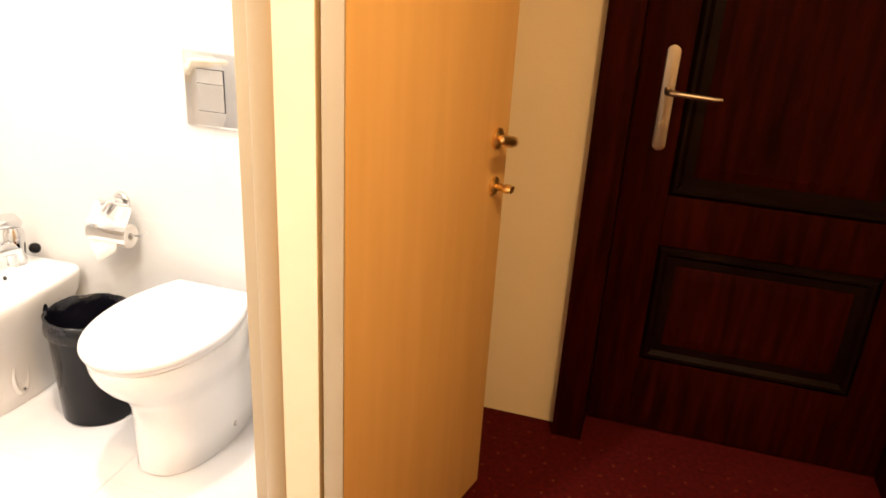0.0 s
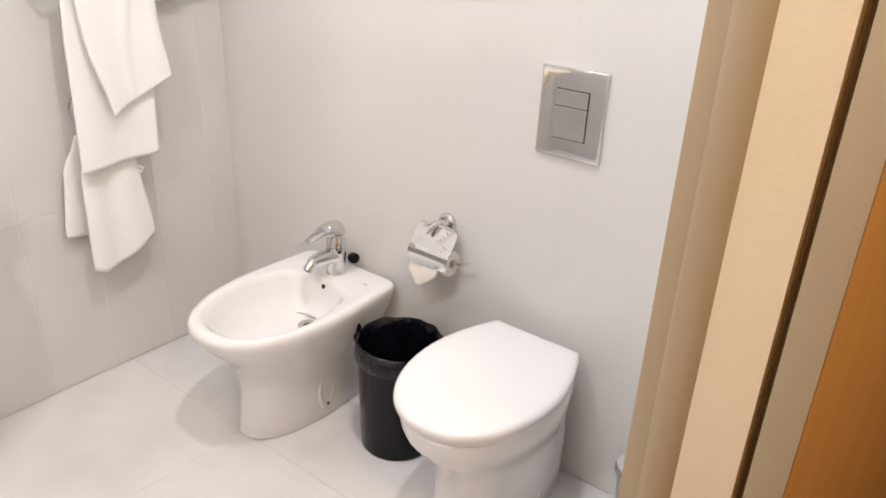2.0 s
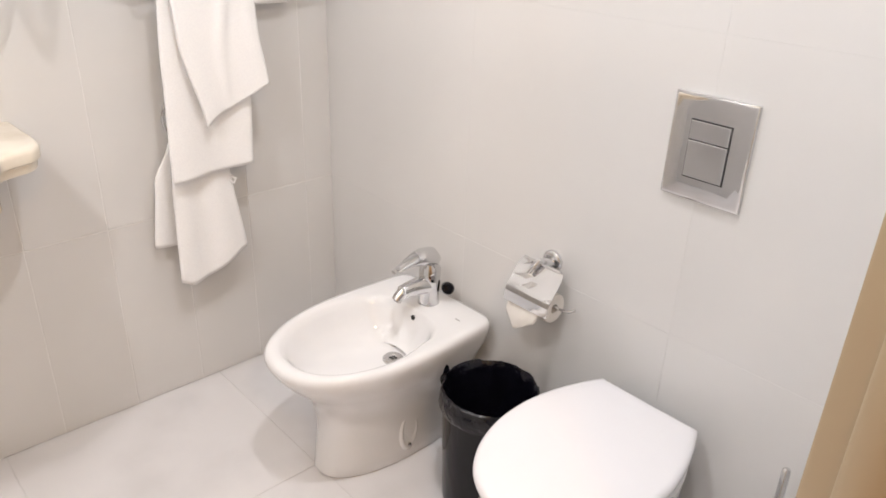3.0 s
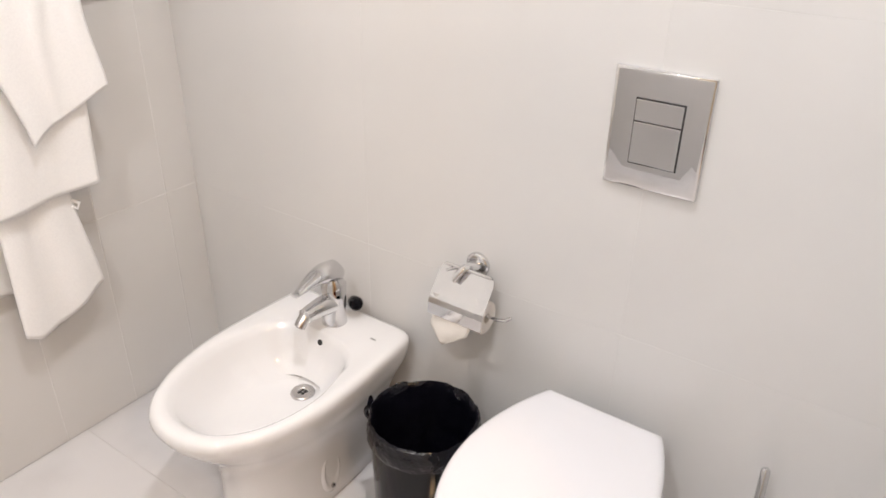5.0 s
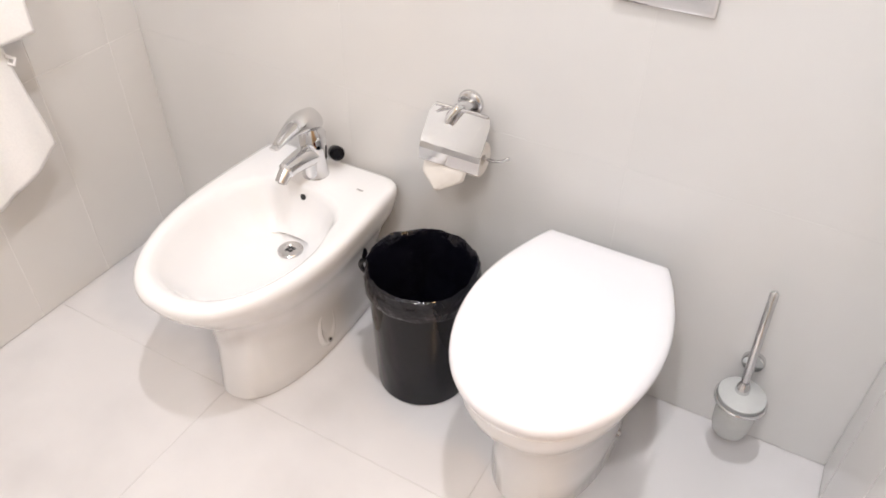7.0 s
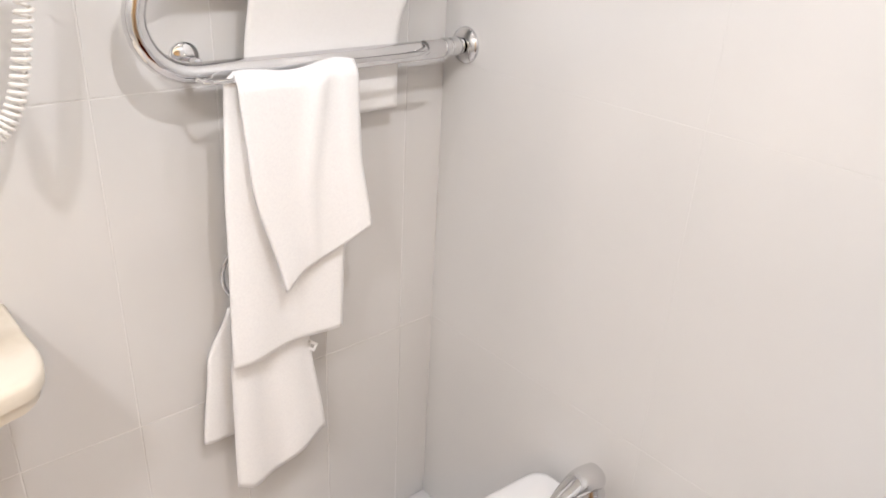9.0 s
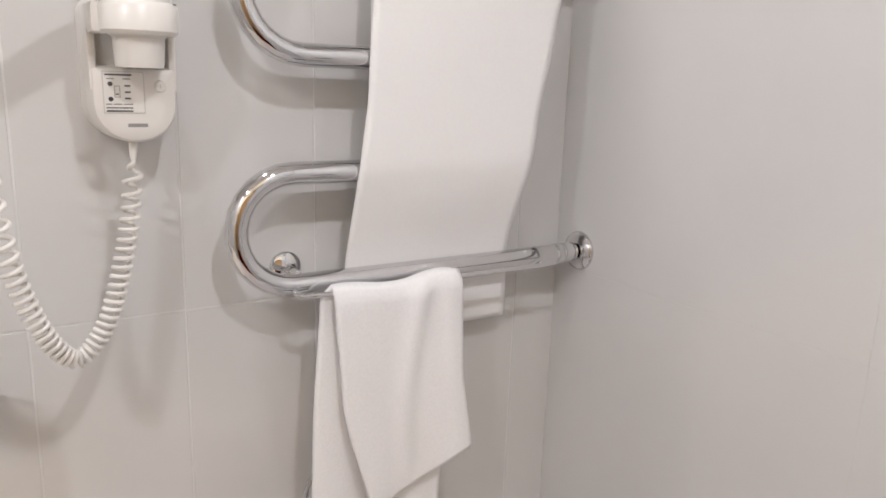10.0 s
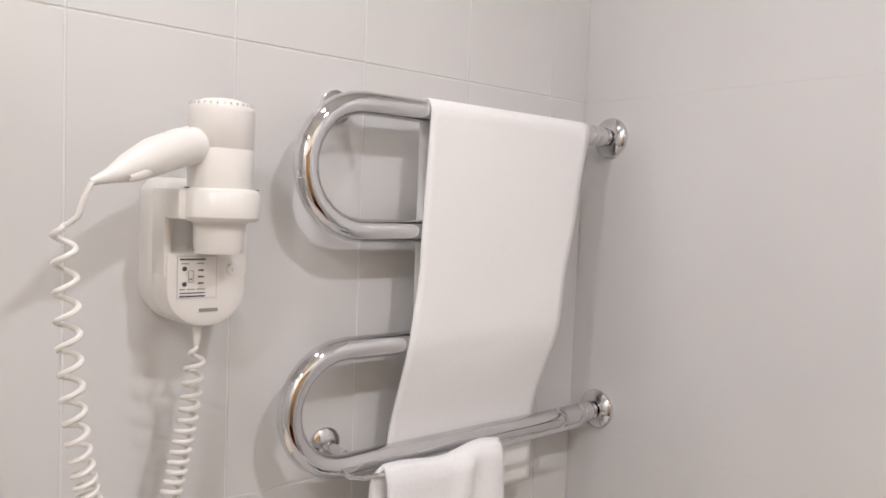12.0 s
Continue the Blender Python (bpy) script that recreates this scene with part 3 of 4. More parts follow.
def build_bin():
    cx, cy = 0.963, -0.197
    can = thing("waste_bin", "black plastic waste bin with black liner", "bin", "", "", (cx, cy, 0))
    part("bucket", lathe([(0.001, 0.0), (0.106, 0.0), (0.111, 0.004), (0.112, 0.03), (0.120, 0.320), (0.121, 0.338), (0.117, 0.338), (0.108, 0.03), (0.001, 0.028)], 40), BLACK_PLASTIC, can)
    rnd = random.Random(4)
    ph = [rnd.uniform(0, 6.28) for _ in range(6)]

    def wave(a, k):
        return sum(math.sin(a * f + ph[i] + k * (i - 2) * 0.35) * w for i, (f, w) in enumerate(((3, 1.0), (5, 0.8), (9, 0.6), (14, 0.5), (21, 0.35))))

    rings = []
    rows = [(0.1225, 0.292, 0.0050), (0.1245, 0.302, 0.0030), (0.1255, 0.318, 0.0016), (0.1250, 0.334, 0.0018), (0.1235, 0.346, 0.0026), (0.119, 0.3495, 0.0034), (0.113, 0.342, 0.005),
            (0.109, 0.315, 0.006), (0.104, 0.25, 0.009), (0.096, 0.15, 0.010), (0.080, 0.06, 0.009), (0.004, 0.045, 0.001)]
    for k, (r, z, amp) in enumerate(rows):
        ring = []
        for s in range(72):
            a = 2 * math.pi * s / 72
            rr = r + amp * 0.55 * wave(a, k) * (0.5 if k < 3 else 1) + (0.0025 if k < 3 else 0) + (0.0012 * math.sin(a * 34 + ph[2] * k) if 0 < k < 8 else 0)
            ring.append((rr * math.cos(a), rr * math.sin(a), z + (0.007 * wave(a, 1) * 0.5 if k == 0 else 0.003 * wave(a, 2) * 0.4 if 3 < k < 7 else 0)))
        rings.append(ring)
    liner = part("liner", loft(rings, False, True), BAG, can, "crumpled glossy black bin liner")
    kx, ky = -0.131 * math.cos(0.25), -0.131 * math.sin(0.25)
    knot = [(kx + 0.012 * math.cos(a) * -0.9, ky + 0.012 * math.cos(a) * -0.3, 0.312 + 0.016 * math.sin(a)) for a in np.linspace(0, 2 * math.pi, 16)]
    part("liner_knot", sweep(knot, 0.006, 8, False), BAG, can)
    ear = loft([[(kx + dx * w, ky + dy * w, 0.338 + z) for dx, dy in ((0, -0.012), (0.004, 0), (0, 0.012), (-0.004, 0))] for w, z in ((1, 0), (0.8, 0.012), (0.3, 0.022))])
    part("liner_ear", ear, BAG, can)
    return can


build_bidet()
build_bidet_tap()
build_toilet()
build_flush_plate()
build_paper_holder()
build_brush()
build_bin()

# ---- heated towel rail and towels ----
RX, Z4, Z3, Z2, Z1 = 0.070, 1.824, 1.637, 1.462, 1.286


def bend(yc, zc, r, a0, a1, n=14):
    return [(RX, yc + r * math.cos(a), zc + r * math.sin(a)) for a in np.linspace(a0, a1, n)]


def build_rail():
    rail = thing("heated_towel_rail", "chrome serpentine heated towel rail on the wall", "towel rail", "", "", (0, -0.4, 1.56))
    off = lambda pts: [(x, y + 0.4, z - 1.56) for x, y, z in pts]
    ru, rl, rm = (Z4 - Z3) / 2, (Z2 - Z1) / 2, (Z3 - Z2) / 2
    pts = [(RX, -0.05, Z4), (RX, -0.3, Z4), (RX, -0.52, Z4)]
    pts += bend(-0.577, (Z4 + Z3) / 2, ru, math.pi / 2, 3 * math.pi / 2)
    pts += [(RX, -0.5, Z3), (RX, -0.33, Z3)]
    pts += bend(-0.265, (Z3 + Z2) / 2, rm, math.pi / 2, -math.pi / 2)
    pts += [(RX, -0.37, Z2), (RX, -0.52, Z2)]
    pts += bend(-0.597, (Z2 + Z1) / 2, rl, math.pi / 2, 3 * math.pi / 2)
    pts += [(RX, -0.5, Z1), (RX, -0.3, Z1), (RX, -0.05, Z1)]
    part("pipe", sweep(off(pts), 0.0178, 20), CHROME, rail)
    for z in (Z4, Z1):
        m = pose(RX, 0.4, z - 1.56) @ along((0, -1, 0))
        part("rosette", lathe([(0.001, 0), (0.039, 0), (0.039, 0.003), (0.036, 0.009), (0.024, 0.014), (0.016, 0.016), (0.001, 0.016)], 32, m), CHROME, rail)
        part("union_nut", lathe([(0.001, 0.020), (0.018, 0.020), (0.0195, 0.024), (0.0195, 0.046), (0.018, 0.050), (0.001, 0.050)], 12, m), CHROME, rail)
        part("union_nut", lathe([(0.001, 0.053), (0.0185, 0.053), (0.020, 0.056), (0.020, 0.066), (0.018, 0.070), (0.001, 0.070)], 24, m), CHROME, rail)
    for y, z in ((-0.585, Z4 - 0.002), (-0.586, Z1 + 0.013)):
        m = pose(0, y + 0.4, z - 1.56) @ along((1, 0, 0))
        part("wall_bracket", lathe([(0.001, 0), (0.026, 0), (0.026, 0.005), (0.022, 0.009), (0.008, 0.011), (0.007, 0.060), (0.001, 0.060)], 28, m), CHROME, rail)
    rod = [(RX + 0.012, -0.602, Z1 - 0.006), (RX + 0.028, -0.596, Z1 - 0.010), (RX + 0.044, -0.586, Z1 - 0.007), (RX + 0.046, -0.55, Z1 - 0.008), (RX + 0.046, -0.3, Z1 - 0.006), (RX + 0.046, -0.105, Z1 - 0.004)]
    part("drying_rod", sweep(off(rod), 0.0042, 10), CHROME, rail)
    part("rod_hook", sweep(off([(RX + 0.046, -0.17, Z1 - 0.006), (RX + 0.040, -0.135, Z1 + 0.004), (RX + 0.025, -0.125, Z1 + 0.012), (RX + 0.008, -0.125, Z1 + 0.018)]), 0.0042, 10), CHROME, rail)
    return rail


build_rail()


def bath_towel(u, v):
    """u across, v along: from behind the bar, over it and down the front."""
    s = v * 1.172
    left = spline([(0, -0.452), (0.44, -0.456), (0.5, -0.467), (0.75, -0.480), (0.9, -0.497), (1.03, -0.500), (1.22, -0.495)], s)
    right = spline([(0, -0.165), (0.3, -0.135), (0.45, -0.092), (0.5, -0.092), (0.65, -0.117), (0.8, -0.146), (1.0, -0.170), (1.172, -0.162)], s)
    y = lerp(left, right, u)
    r = 0.0205
    if s < 0.45:
        return (RX - r - 0.001 - 0.010 * (0.45 - s), y, Z4 - (0.45 - s))
    if s < 0.45 + math.pi * r:
        a = (s - 0.45) / r
        return (RX - r * math.cos(a), y, Z4 + r * math.sin(a))
    d = s - 0.45 - math.pi * r
    z = Z4 - d
    x = spline([(0, RX + r), (0.19, RX + 0.021), (0.355, RX + 0.0215), (0.54, RX - 0.0225), (0.70, RX - 0.030)], d)
    x += 0.0015 * math.sin(u * 5 + d * 6) * min(1, d * 5) * (1 if d < 0.4 else 0)
    return (x, y, z + 0.006 * (u - 0.5) * min(1, d))


cloth("bath_towel", bath_towel, 26, 110, 0.0035, TERRY_FLAT, None, "large flat white towel folded over heated rail", "towel", "hotel towels")
RODX, RODZ = RX + 0.046, Z1 - 0.009


def hand_towel(u, v):
    """Over the thin rod: a long layer behind, a shorter slanted one in front."""
    s = v * 2 - 1
    r = 0.011
    if s < 0:
        d = -s
        left = spline([(0, -0.566), (0.4, -0.580), (1, -0.590)], d)
        right = spline([(0, -0.320), (0.4, -0.332), (1, -0.346)], d)
        y = lerp(left, right, u)
        bottom = lerp(0.722, 0.738, u)
        z = lerp(RODZ, bottom, d)
        x = RODX - r - 0.010 * d + 0.008 * math.sin(u * 7.5 + 0.5) * d + 0.006 * d
    else:
        d = s
        left = spline([(0, -0.552), (0.45, -0.540), (1, -0.488)], d)
        right = spline([(0, -0.318), (0.5, -0.316), (1, -0.296)], d)
        y = lerp(left, right, u)
        bottom = lerp(0.876, 0.967, u)
        z = lerp(RODZ, bottom, d)
        x = RODX + r + 0.004 * d + 0.012 * d * math.sin(u * 6.0 + 2.2) + 0.012 * math.exp(-((u - 0.66 + 0.28 * d) / 0.07) ** 2) * (1 - 0.8 * d) + 0.006 * math.exp(-((u - 0.9) / 0.06) ** 2) * (1 - d)
        z += 0.004 * math.sin(u * 9) * d
    if abs(s) < 0.04:
        z += 0.010 * math.cos(s / 0.04 * math.pi / 2)
        x = RODX + (x - RODX) * abs(s) / 0.04
    z += (0.004 * math.sin(u * 8 + 1) + 0.006 * math.exp(-((u - 0.78) / 0.2) ** 2)) * max(0, 1 - abs(s) * 3)
    return (x, y, z)


cloth("hand_towel", hand_towel, 30, 100, 0.007, TERRY, None, "white terry hand towel draped over thin chrome rod", "towel", "hotel towels")


def build_ring():
    ring = thing("towel_ring", "chrome towel ring on the wall behind towels", "towel ring", "", "", (0, -0.500, 0.965))
    part("rosette", lathe([(0.001, 0), (0.026, 0), (0.026, 0.007), (0.022, 0.011), (0.008, 0.013), (0.008, 0.050), (0.001, 0.052)], 28, along((1, 0, 0))), CHROME, ring)
    pts = [(0.046 + 0.010 * math.cos(a), 0.072 * math.sin(a), -0.072 + 0.074 * math.cos(a)) for a in np.linspace(0, 2 * math.pi, 44)]
    part("loop", sweep(pts, 0.0045, 10, False), CHROME, ring)


build_ring()


def ring_front(u, v):
    left = spline([(0, -0.555), (0.3, -0.590), (1, -0.600)], v)
    right = spline([(0, -0.44), (0.3, -0.410), (1, -0.380)], v)
    bottom = spline([(0, 0.415), (0.15, 0.398), (0.45, 0.412), (1, 0.472)], u)
    x = 0.066 + 0.012 * v + 0.008 * math.sin(u * 11) * (0.5 + 0.5 * v) * (1 - 0.3 * v)
    return (x, lerp(left, right, u), lerp(0.822, bottom, v))


def ring_back(u, v):
    left = spline([(0, -0.57), (0.35, -0.622), (1, -0.647)], v)
    right = spline([(0, -0.45), (1, -0.47)], v)
    bottom = lerp(0.526, 0.492, u)
    x = 0.034 + 0.006 * math.sin(u * 9 + 1) * v
    return (x, lerp(left, right, u), lerp(0.822, bottom, v))


ring_towel = thing("face_towel", "white terry towel bunched through the chrome ring", "towel", "hotel towels", "", (0.05, -0.521, 0.614))
o1 = cloth("front_layer", lambda u, v: tuple(Vector(ring_front(u, v)) - Vector((0.05, -0.53, 0.62))), 24, 30, 0.007, TERRY, ring_towel)
o2 = cloth("back_layer", lambda u, v: tuple(Vector(ring_back(u, v)) - Vector((0.05, -0.53, 0.62))), 20, 26, 0.006, TERRY, ring_towel)


def over(u, v):
    a = math.pi * v
    y = lerp(-0.562, -0.444, u)
    return (0.05 + 0.016 * math.cos(a) - 0.05, y + 0.53, 0.822 + 0.014 * math.sin(a) - 0.62)


cloth("fold", over, 14, 10, 0.007, TERRY, ring_towel)
part("hanging_loop", sweep([(0.02, 0.118, 0.085), (0.026, 0.132, 0.075), (0.025, 0.126, 0.062), (0.02, 0.116, 0.07)], 0.004, 8), TERRY, ring_towel)

# ---- hair dryer ----


def rounded_plate(x, y0, y1, z0, z1, rb, rt, n=10):
    pts = []
    for cy, cz, r, a0 in ((y1 - rb, z0 + rb, rb, -math.pi / 2), (y1 - rt, z1 - rt, rt, 0), (y0 + rt, z1 - rt, rt, math.pi / 2), (y0 + rb, z0 + rb, rb, math.pi)):
        for k in range(n):
            a = a0 + math.pi / 2 * k / (n - 1)
            pts.append((x, cy + r * math.cos(a), cz + r * math.sin(a)))
    return pts


def build_dryer():
    oy, oz = -0.817, 1.609
    dryer = thing("hair_dryer", "white wall mounted hotel hair dryer in cradle", "hair dryer", "", "", (0, oy, oz))
    front = 0.098

    def shell(z1, depths, rt):
        return loft([rounded_plate(x, -0.055 + d, 0.054 - d, -0.097 + d, z1 - d, 0.052 - d, rt - min(d, rt * 0.6)) for x, d in depths])

    # back shell up to the top, and a deeper pocket below that carries the print
    holder = part("wall_base", shell(0.092, ((0.0, 0.0), (0.030, 0.0), (0.048, 0.003), (0.054, 0.009), (0.055, 0.02)), 0.024), WHITE_PLASTIC, dryer)
    part("front_pocket", shell(0.004, ((0.050, 0.001), (0.086, 0.002), (0.094, 0.005), (front - 0.001, 0.011), (front, 0.022)), 0.010), WHITE_PLASTIC, holder)
    for y0, y1 in ((-0.054, -0.044), (0.043, 0.053)):
        part("side_cheek", box(0.046, front - 0.006, y0, y1, -0.03, 0.078, 0.004), WHITE_PLASTIC, holder)
    bx, by = 0.122, 0.002
    ro, ri = 0.0500, 0.0405
    prof = [(ro - 0.005, 0.040), (ro, 0.045), (ro, 0.073), (ro - 0.005, 0.079), (ri + 0.002, 0.079), (ri, 0.076), (ri, 0.044), (ri + 0.002, 0.040), (ro - 0.005, 0.040)]
    part("cradle_ring", lathe(prof, 44, pose(bx, by, 0) @ Matrix.Diagonal((0.92, 0.96, 1, 1)), False), WHITE_PLASTIC, holder)
    part("cradle_arm", box(0.046, 0.134, -0.053, -0.036, 0.041, 0.078, 0.006), WHITE_PLASTIC, holder)
    part("cradle_arm", box(0.046, 0.128, 0.038, 0.052, 0.041, 0.078, 0.006), WHITE_PLASTIC, holder)
    for y in (-0.043, 0.044):
        part("cradle_screw", lathe([(0.0004, 0.0), (0.0028, 0.0), (0.0028, 0.0012), (0.0004, 0.0012)], 10, pose(bx + 0.012, y, 0.0785)), DARK_HOLE, holder)
    body = part("barrel", lathe([(0.001, 0.187), (0.020, 0.1862), (0.033, 0.182), (0.0382, 0.176), (0.0390, 0.171), (0.0390, 0.128), (0.0384, 0.1272), (0.0384, 0.126), (0.0388, 0.125), (0.0385, 0.08), (0.036, 0.042), (0.031, 0.037),
                (0.0295, 0.006), (0.0280, 0.001), (0.0255, 0.001), (0.0245, 0.010), (0.001, 0.012)], 44, pose(bx, by, 0)), WHITE_PLASTIC, dryer)
    for k in range(30):
        a = 2 * math.pi * k / 30
        part("vent_slot", box(-0.0007, 0.0007, 0.0345, 0.0380, 0.1775, 0.1800), LABEL_GREY, body, "", False).matrix_basis = pose(bx, by, 0, 0, 0, math.degrees(a))
    hp = [(bx + 0.004, by - 0.020, 0.130), (bx + 0.014, by - 0.055, 0.124), (bx + 0.027, by - 0.088, 0.111), (bx + 0.040, by - 0.117, 0.097), (bx + 0.052, by - 0.140, 0.087), (bx + 0.062, by - 0.162, 0.079)]
    handle = part("handle", sweep(hp, [0.022, 0.0225, 0.0215, 0.0165, 0.0085, 0.0035], 24), WHITE_PLASTIC, dryer)
    part("switch", sweep([(bx + 0.041, by - 0.098, 0.096), (bx + 0.047, by - 0.108, 0.091), (bx + 0.053, by - 0.122, 0.086)], [0.007, 0.008, 0.004], 12), WHITE_PLASTIC, handle)
    part("speed_slider", sweep([(bx + 0.016, by - 0.046, 0.146), (bx + 0.026, by - 0.076, 0.135)], 0.004, 10), WHITE_PLASTIC, handle)
    # rating label, button and faint print on the pocket's front
    fx, ly, lz = front + 0.0002, -0.006, 0.003
    lab = part("label", box(fx, fx + 0.0006, ly - 0.034, ly + 0.016, lz - 0.060, lz - 0.007, 0.0002), LABEL_GREY, holder, "printed grey instruction label", False)
    part("label_field", box(fx + 0.0007, fx + 0.0010, ly - 0.033, ly + 0.015, lz - 0.059, lz - 0.008), WHITE_PLASTIC, lab, "", False)
    ink = lambda y0, y1, z0, z1, mat=INK: part("print_line", box(fx + 0.0011, fx + 0.0013, ly + y0, ly + y1, lz + z0, lz + z1), mat, lab, "", False)
    for z, h in ((-0.0115, 0.0020), (-0.0530, 0.0014), (-0.0570, 0.0020)):
        ink(-0.031, 0.001, z - h / 2, z + h / 2)
    for y0, y1 in ((-0.029, -0.020), (-0.010, -0.001)):
        ink(y0, y1, -0.0172, -0.0158, INK_GREY)
    for y0, y1 in ((-0.031, -0.024), (-0.022, -0.012), (-0.010, 0.001)):
        ink(y0, y1, -0.0492, -0.0476, INK_GREY)
    for y, z in ((-0.025, -0.023), (-0.025, -0.042)):
        part("socket_dot", lathe([(0.0002, 0), (0.0030, 0), (0.0030, 0.0003), (0.0002, 0.0003)], 14, pose(fx + 0.0011, ly + y, lz + z) @ along((1, 0, 0))), INK, lab)
    for z in (-0.025, -0.033, -0.041):
        ink(-0.008, -0.001, z - 0.001, z + 0.001)
    for y0, y1, z0, z1 in ((-0.0205, -0.0197, -0.039, -0.026), (-0.0143, -0.0135, -0.039, -0.026), (-0.0205, -0.0135, -0.0398, -0.0390), (-0.0205, -0.0135, -0.0260, -0.0252)):
        ink(y0, y1, z0, z1, INK_GREY)
    ink(-0.0190, -0.0155, -0.0365, -0.0350)
    button = part("test_button", lathe([(0.0005, 0.003), (0.0065, 0.003), (0.0075, 0.002), (0.0080, 0.0)], 20, pose(front - 0.0008, 0.030, -0.022) @ along((1, 0, 0))), WHITE_PLASTIC, holder)
    part("button_mark", box(front + 0.0023, front + 0.0026, 0.0290, 0.0305, -0.0245, -0.0200), LABEL_GREY, button, "", False)
    part("maker_mark", box(front - 0.0006, front + 0.0006, -0.012, 0.012, -0.0745, -0.0700), INK_GREY, holder, "small grey maker mark", False)
    # cord: straight ends and a long coil between
    ends = [(bx + 0.062, by - 0.160, 0.079), (bx + 0.063, by - 0.168, 0.062), (bx + 0.058, by - 0.172, 0.044), (bx + 0.054, by - 0.180, 0.036)]
    path = [Vector(p) for p in ((0.172, -0.182, 0.034), (0.176, -0.178, -0.06), (0.178, -0.170, -0.17), (0.172, -0.152, -0.265), (0.155, -0.125, -0.335), (0.128, -0.092, -0.368),
                                (0.098, -0.050, -0.325), (0.082, -0.018, -0.215), (0.076, -0.007, -0.140), (0.074, -0.005, -0.122))]
    dense = []
    for i in range(len(path) - 1):
        p0, p1, p2, p3 = path[max(i - 1, 0)], path[i], path[i + 1], path[min(i + 2, len(path) - 1)]
        for k in range(80):
            t = k / 80
            dense.append(0.5 * ((2 * p1) + (p2 - p0) * t + (2 * p0 - 5 * p1 + 4 * p2 - p3) * t * t + (3 * p1 - p0 - 3 * p2 + p3) * t ** 3))
    coil, turn, total = [], 0.0, 0.0
    lengths = [0.0]
    for a, b2 in zip(dense, dense[1:]):
        lengths.append(lengths[-1] + (b2 - a).length)
    steps = 900
    j = 0
    for k in range(steps):
        d = lengths[-1] * k / (steps - 1)
        while j < len(lengths) - 2 and lengths[j + 1] < d:
            j += 1
        f = (d - lengths[j]) / max(lengths[j + 1] - lengths[j], 1e-6)
        p = dense[j].lerp(dense[j + 1], min(f, 1))
        tan = (dense[j + 1] - dense[j]).normalized()
        nx = Vector((1, 0, 0))
        ny = tan.cross(nx).normalized()
        pitch = spline([(0, 0.031), (0.25, 0.026), (0.40, 0.012), (0.62, 0.0095), (0.85, 0.013), (1, 0.022)], d / lengths[-1])
        turn += 2 * math.pi * (lengths[-1] / (steps - 1)) / pitch
        rad = 0.0105 * min(1, k / 12, (steps - 1 - k) / 20 + 0.05)
        coil.append(p + rad * (math.cos(turn) * nx + math.sin(turn) * ny))
    b = sweep(coil, 0.0031, 8)
    join(b, sweep(ends + [tuple(coil[0])], 0.0031, 8))
    join(b, sweep([tuple(coil[-1]), (0.073, -0.004, -0.112), (0.072, -0.003, -0.093)], [0.003, 0.005, 0.0065], 10))
    part("coiled_cord", b, WHITE_PLASTIC, dryer, "white coiled cable hanging in a loop")
    return dryer


build_dryer()

# ---- vanity top ----


def build_vanity():
    van = thing("washbasin_counter", "cream marble washbasin top with scalloped edge", "washbasin top", "", "", (0, -1.38, 0.934))
    half = [(0.0, 0.455), (0.10, 0.458), (0.17, 0.462), (0.217, 0.455), (0.251, 0.431), (0.264, 0.396), (0.281, 0.363), (0.319, 0.345), (0.370, 0.322), (0.430, 0.275), (0.485, 0.20), (0.520, 0.105), (0.530, 0.0)]
    fine = []
    for i in range(len(half) - 1):
        p0, p1, p2, p3 = [Vector(half[min(max(k, 0), len(half) - 1)]) for k in (i - 1, i, i + 1, i + 2)]
        for k in range(5):
            t = k / 5
            fine.append(0.5 * ((2 * p1) + (p2 - p0) * t + (2 * p0 - 5 * p1 + 4 * p2 - p3) * t * t + (3 * p1 - p0 - 3 * p2 + p3) * t ** 3))
    loop = [(v.x, v.y) for v in fine] + [(0.530, 0.0)] + [(v.x, -v.y) for v in fine[::-1]]
    rings = []
    for z, d in ((-0.058, 0.016), (-0.054, 0.008), (-0.034, 0.006), (-0.030, 0.0), (-0.010, -0.001), (-0.003, 0.002), (0.0, 0.008)):
        rings.append([(max(0, x - d * (1 if x > 0.01 else 0)), y * (1 - d / 0.46), z) for x, y in loop])
    part("top", loft(rings), STONE, van)
    part("apron", box(0.0, 0.20, -0.36, 0.36, -0.155, -0.0585, 0.012), STONE, van)


def build_tumbler():
    cup = thing("tumbler_holder", "glass tumbler in chrome wall holder above basin", "tumbler holder", "", "", (0.105, -1.052, 1.165))
    part("rosette", lathe([(0.001, 0), (0.024, 0), (0.024, 0.008), (0.020, 0.012), (0.001, 0.013)], 24, pose(-0.105, 0, 0.0) @ along((1, 0, 0))), CHROME, cup)
    part("arm", sweep([(-0.095, 0, 0), (-0.04, 0, 0)], 0.007, 12), CHROME, cup)
    part("ring", lathe([(0.036, -0.012), (0.040, -0.012), (0.041, 0.0), (0.040, 0.012), (0.036, 0.012), (0.036, -0.012)], 32, None, False), CHROME, cup)
    part("tumbler", lathe([(0.001, -0.045), (0.030, -0.045), (0.033, -0.040), (0.036, 0.07), (0.034, 0.07), (0.031, -0.036), (0.001, -0.038)], 32), FROST, cup, "pale frosted glass tumbler")


build_tumbler()
build_vanity()

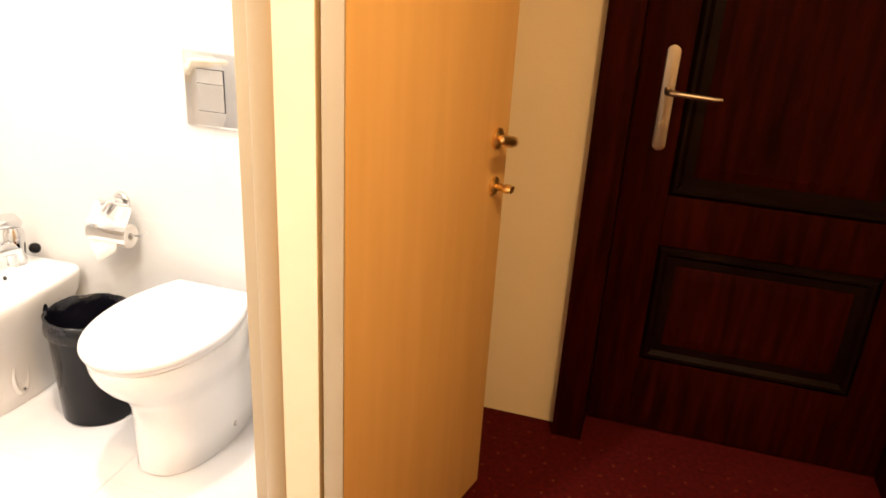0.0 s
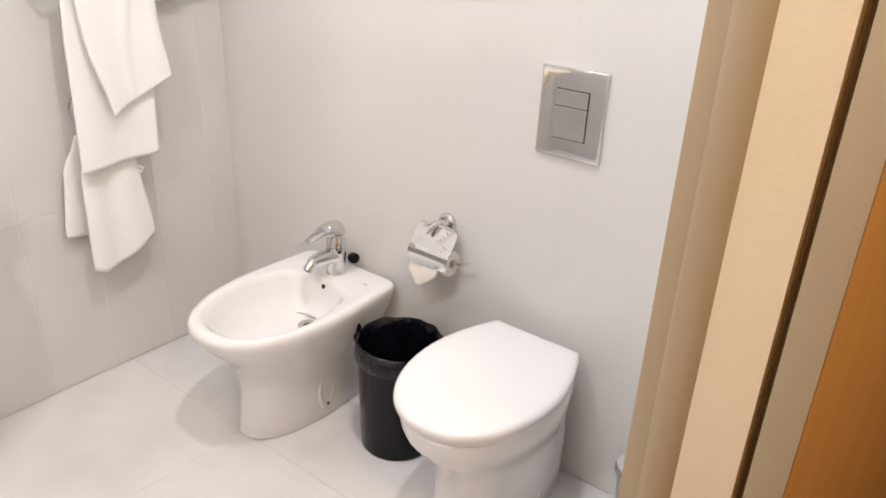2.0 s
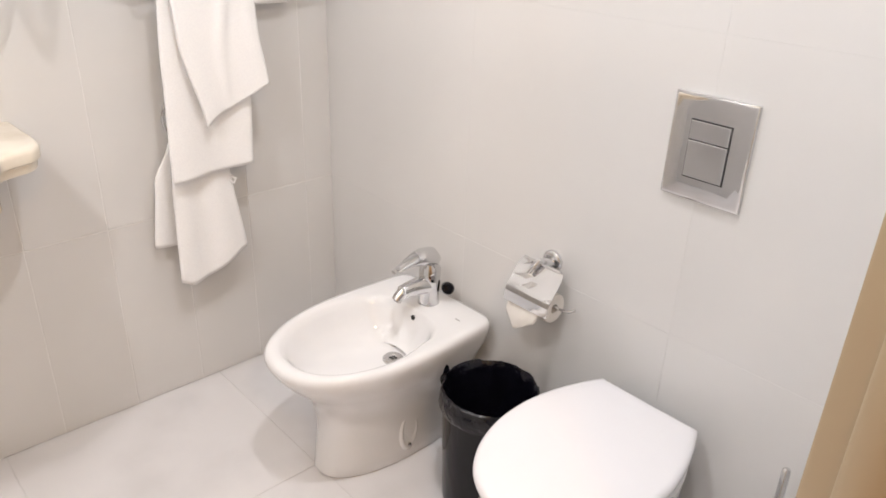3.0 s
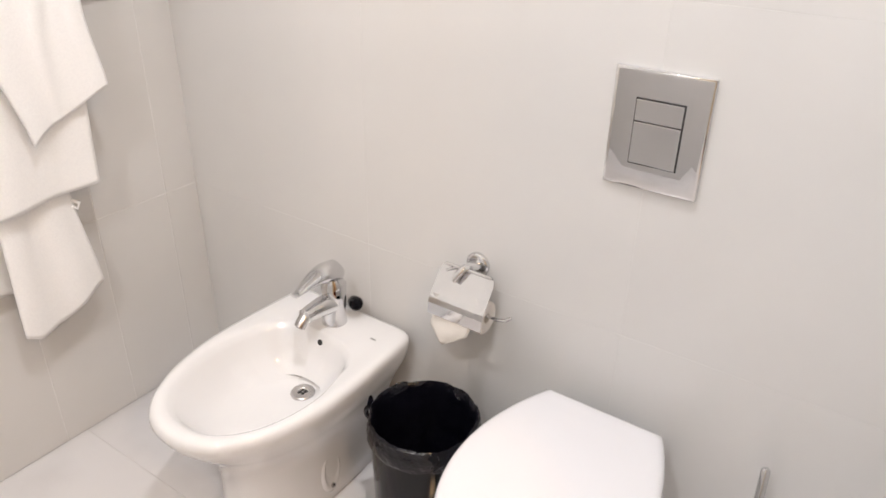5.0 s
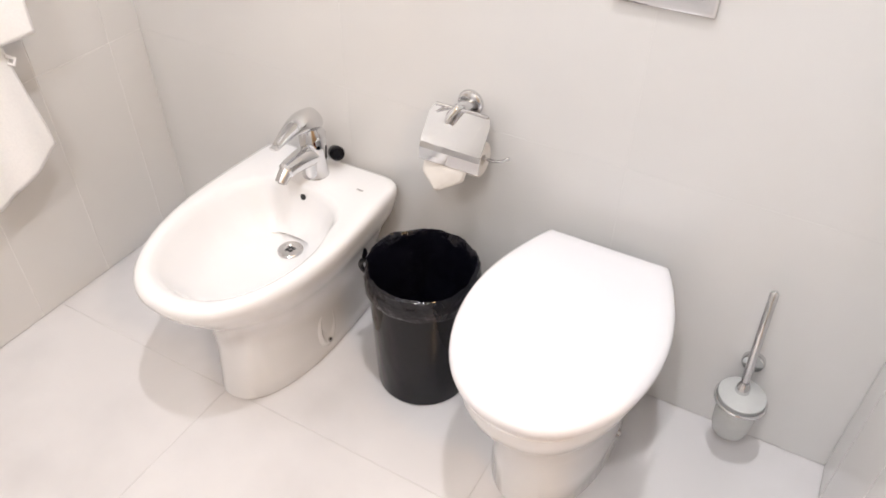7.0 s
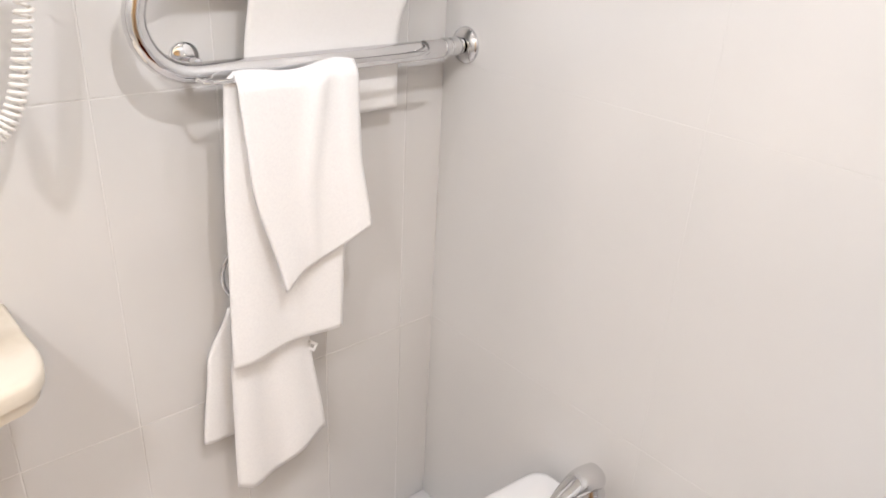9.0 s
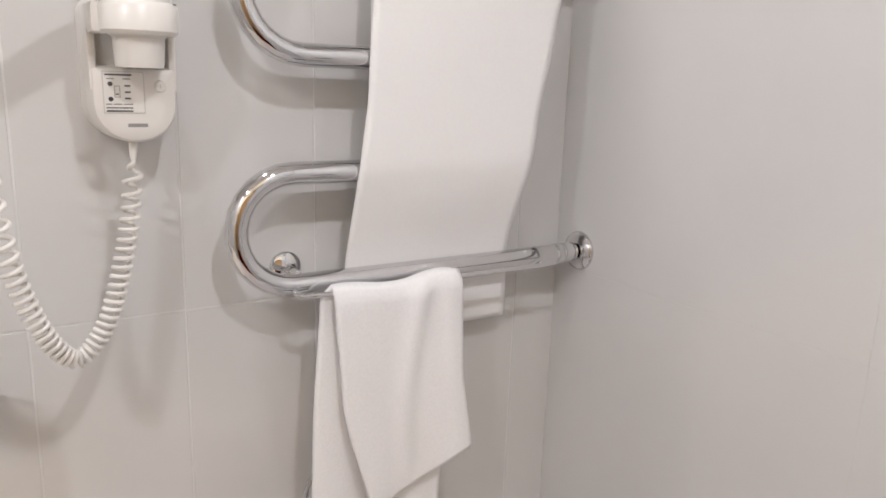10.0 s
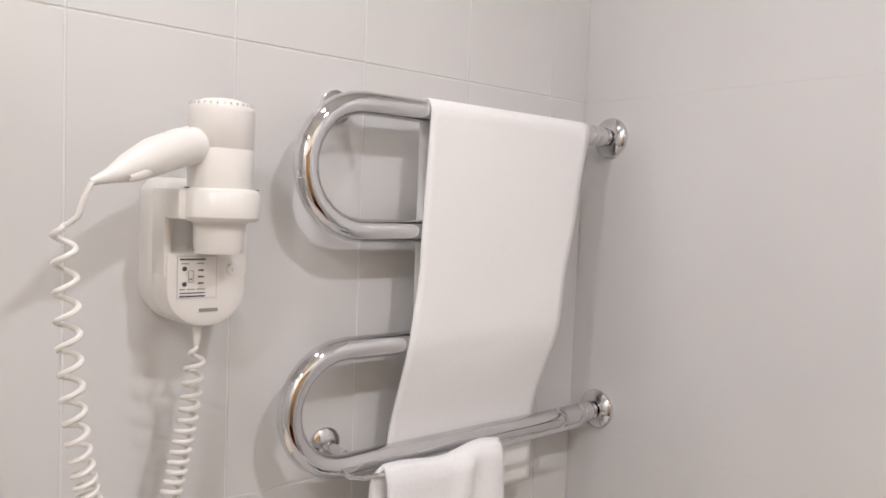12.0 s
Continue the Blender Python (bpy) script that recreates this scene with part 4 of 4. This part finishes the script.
# ---- ceiling lamps ----
for sx, sy in SPOTS:
    lamp_ob = thing("ceiling_downlight", "small round recessed ceiling downlight with bright lens", "ceiling light", "bathroom downlights", "", (sx, sy, CEIL))
    part("trim_ring", lathe([(0.040, -0.004), (0.056, -0.006), (0.060, 0.0), (0.038, 0.0), (0.040, -0.004)], 32, None, False), CHROME, lamp_ob)
    part("lens", lathe([(0.001, -0.001), (0.038, -0.001), (0.038, 0.0), (0.001, 0.0)], 24), GLOW, lamp_ob)

# ---- carpet flecks ----
rnd = random.Random(11)
b = bmesh.new()
for i in range(22):
    for j in range(46):
        fx = 2.08 + i * 0.074 + (0.037 if j % 2 else 0) + rnd.uniform(-0.010, 0.010)
        fy = -2.6 + j * 0.066 + rnd.uniform(-0.010, 0.010)
        if fx > 3.55 or fy > 0.22:
            continue
        r = rnd.uniform(0.004, 0.0065)
        vs = [b.verts.new((fx + r * math.cos(a), fy + r * math.sin(a), 0.0006)) for a in np.linspace(0.4, 0.4 + 2 * math.pi, 6, endpoint=False)]
        top = b.verts.new((fx, fy, 0.0022))
        for k in range(6):
            b.faces.new((vs[k], vs[(k + 1) % 6], top))
flecks = part("carpet_flecks", b, CARPET_DOT, hall_floor, "small pale woven flecks")
tagged(flecks, kind="stuff")

# ---- tiles ----
TW = 0.2145


def tile_mesh(w, h, t):
    b = box(0, w, 0, h, 0, t)
    bmesh.ops.bevel(b, geom=[e for e in b.edges if all(v.co.z > t / 2 for v in e.verts)], offset=0.0005, segments=1, affect="EDGES")
    return mesh_from(b, "tile", WALL_TILE, False)


meshes = {}


def tile(parent, w, h, m, mat, t=0.008):
    key = (round(w, 3), round(h, 3), mat.name)
    if key not in meshes:
        meshes[key] = tile_mesh(w, h, t)
        meshes[key].materials[0] = mat
    ob = new("tile", meshes[key])
    ob.parent = parent
    ob.matrix_basis = m
    return ob


rows_z = [(0.0, 0.593), (0.593, 1.246), (1.246, 1.897), (1.897, 2.548), (2.548, CEIL)]


def tile_wall(parent, cuts, make, gap=0.0032):
    for a0, a1 in zip(cuts, cuts[1:]):
        for z0, z1 in rows_z:
            tile(parent, a1 - a0 - gap, z1 - z0 - gap, make(a0 + gap / 2, z0 + gap / 2), WALL_TILE)


def cuts_from(first, end, step):
    out, v = [0.0], first
    while v < end - 0.02:
        out.append(v)
        v += step
    return out + [end]


# north wall: run in x; its face looks to -y
tile_wall(wall_north, [0.0, 0.65, 1.31, EAST], lambda a, z: Matrix(((1, 0, 0, a), (0, 0, -1, 0.008), (0, 1, 0, z), (0, 0, 0, 1))), 0.0006)
# west wall: run towards -y; its face looks to +x
tile_wall(wall_west, cuts_from(0.1035, -SOUTH, TW), lambda a, z: Matrix(((0, 0, 1, -0.008), (-1, 0, 0, -a), (0, 1, 0, z), (0, 0, 0, 1))))
# east wall, north of the doorway: its face looks to -x
tile_wall(wall_east, cuts_from(0.10, -DOOR_A - 0.045, TW), lambda a, z: Matrix(((0, 0, -1, EAST + 0.008), (-1, 0, 0, -a), (0, 1, 0, z), (0, 0, 0, 1))))
fx = [0.0, 0.583, 1.221, EAST]
fy = [0.0, -0.478, -1.125, -1.77, SOUTH]
for x0, x1 in zip(fx, fx[1:]):
    for y0, y1 in zip(fy, fy[1:]):
        tile(floor, x1 - x0 - 0.003, y0 - y1 - 0.003, pose(x0 + 0.0015, y1 + 0.0015, -0.008), FLOOR_TILE)
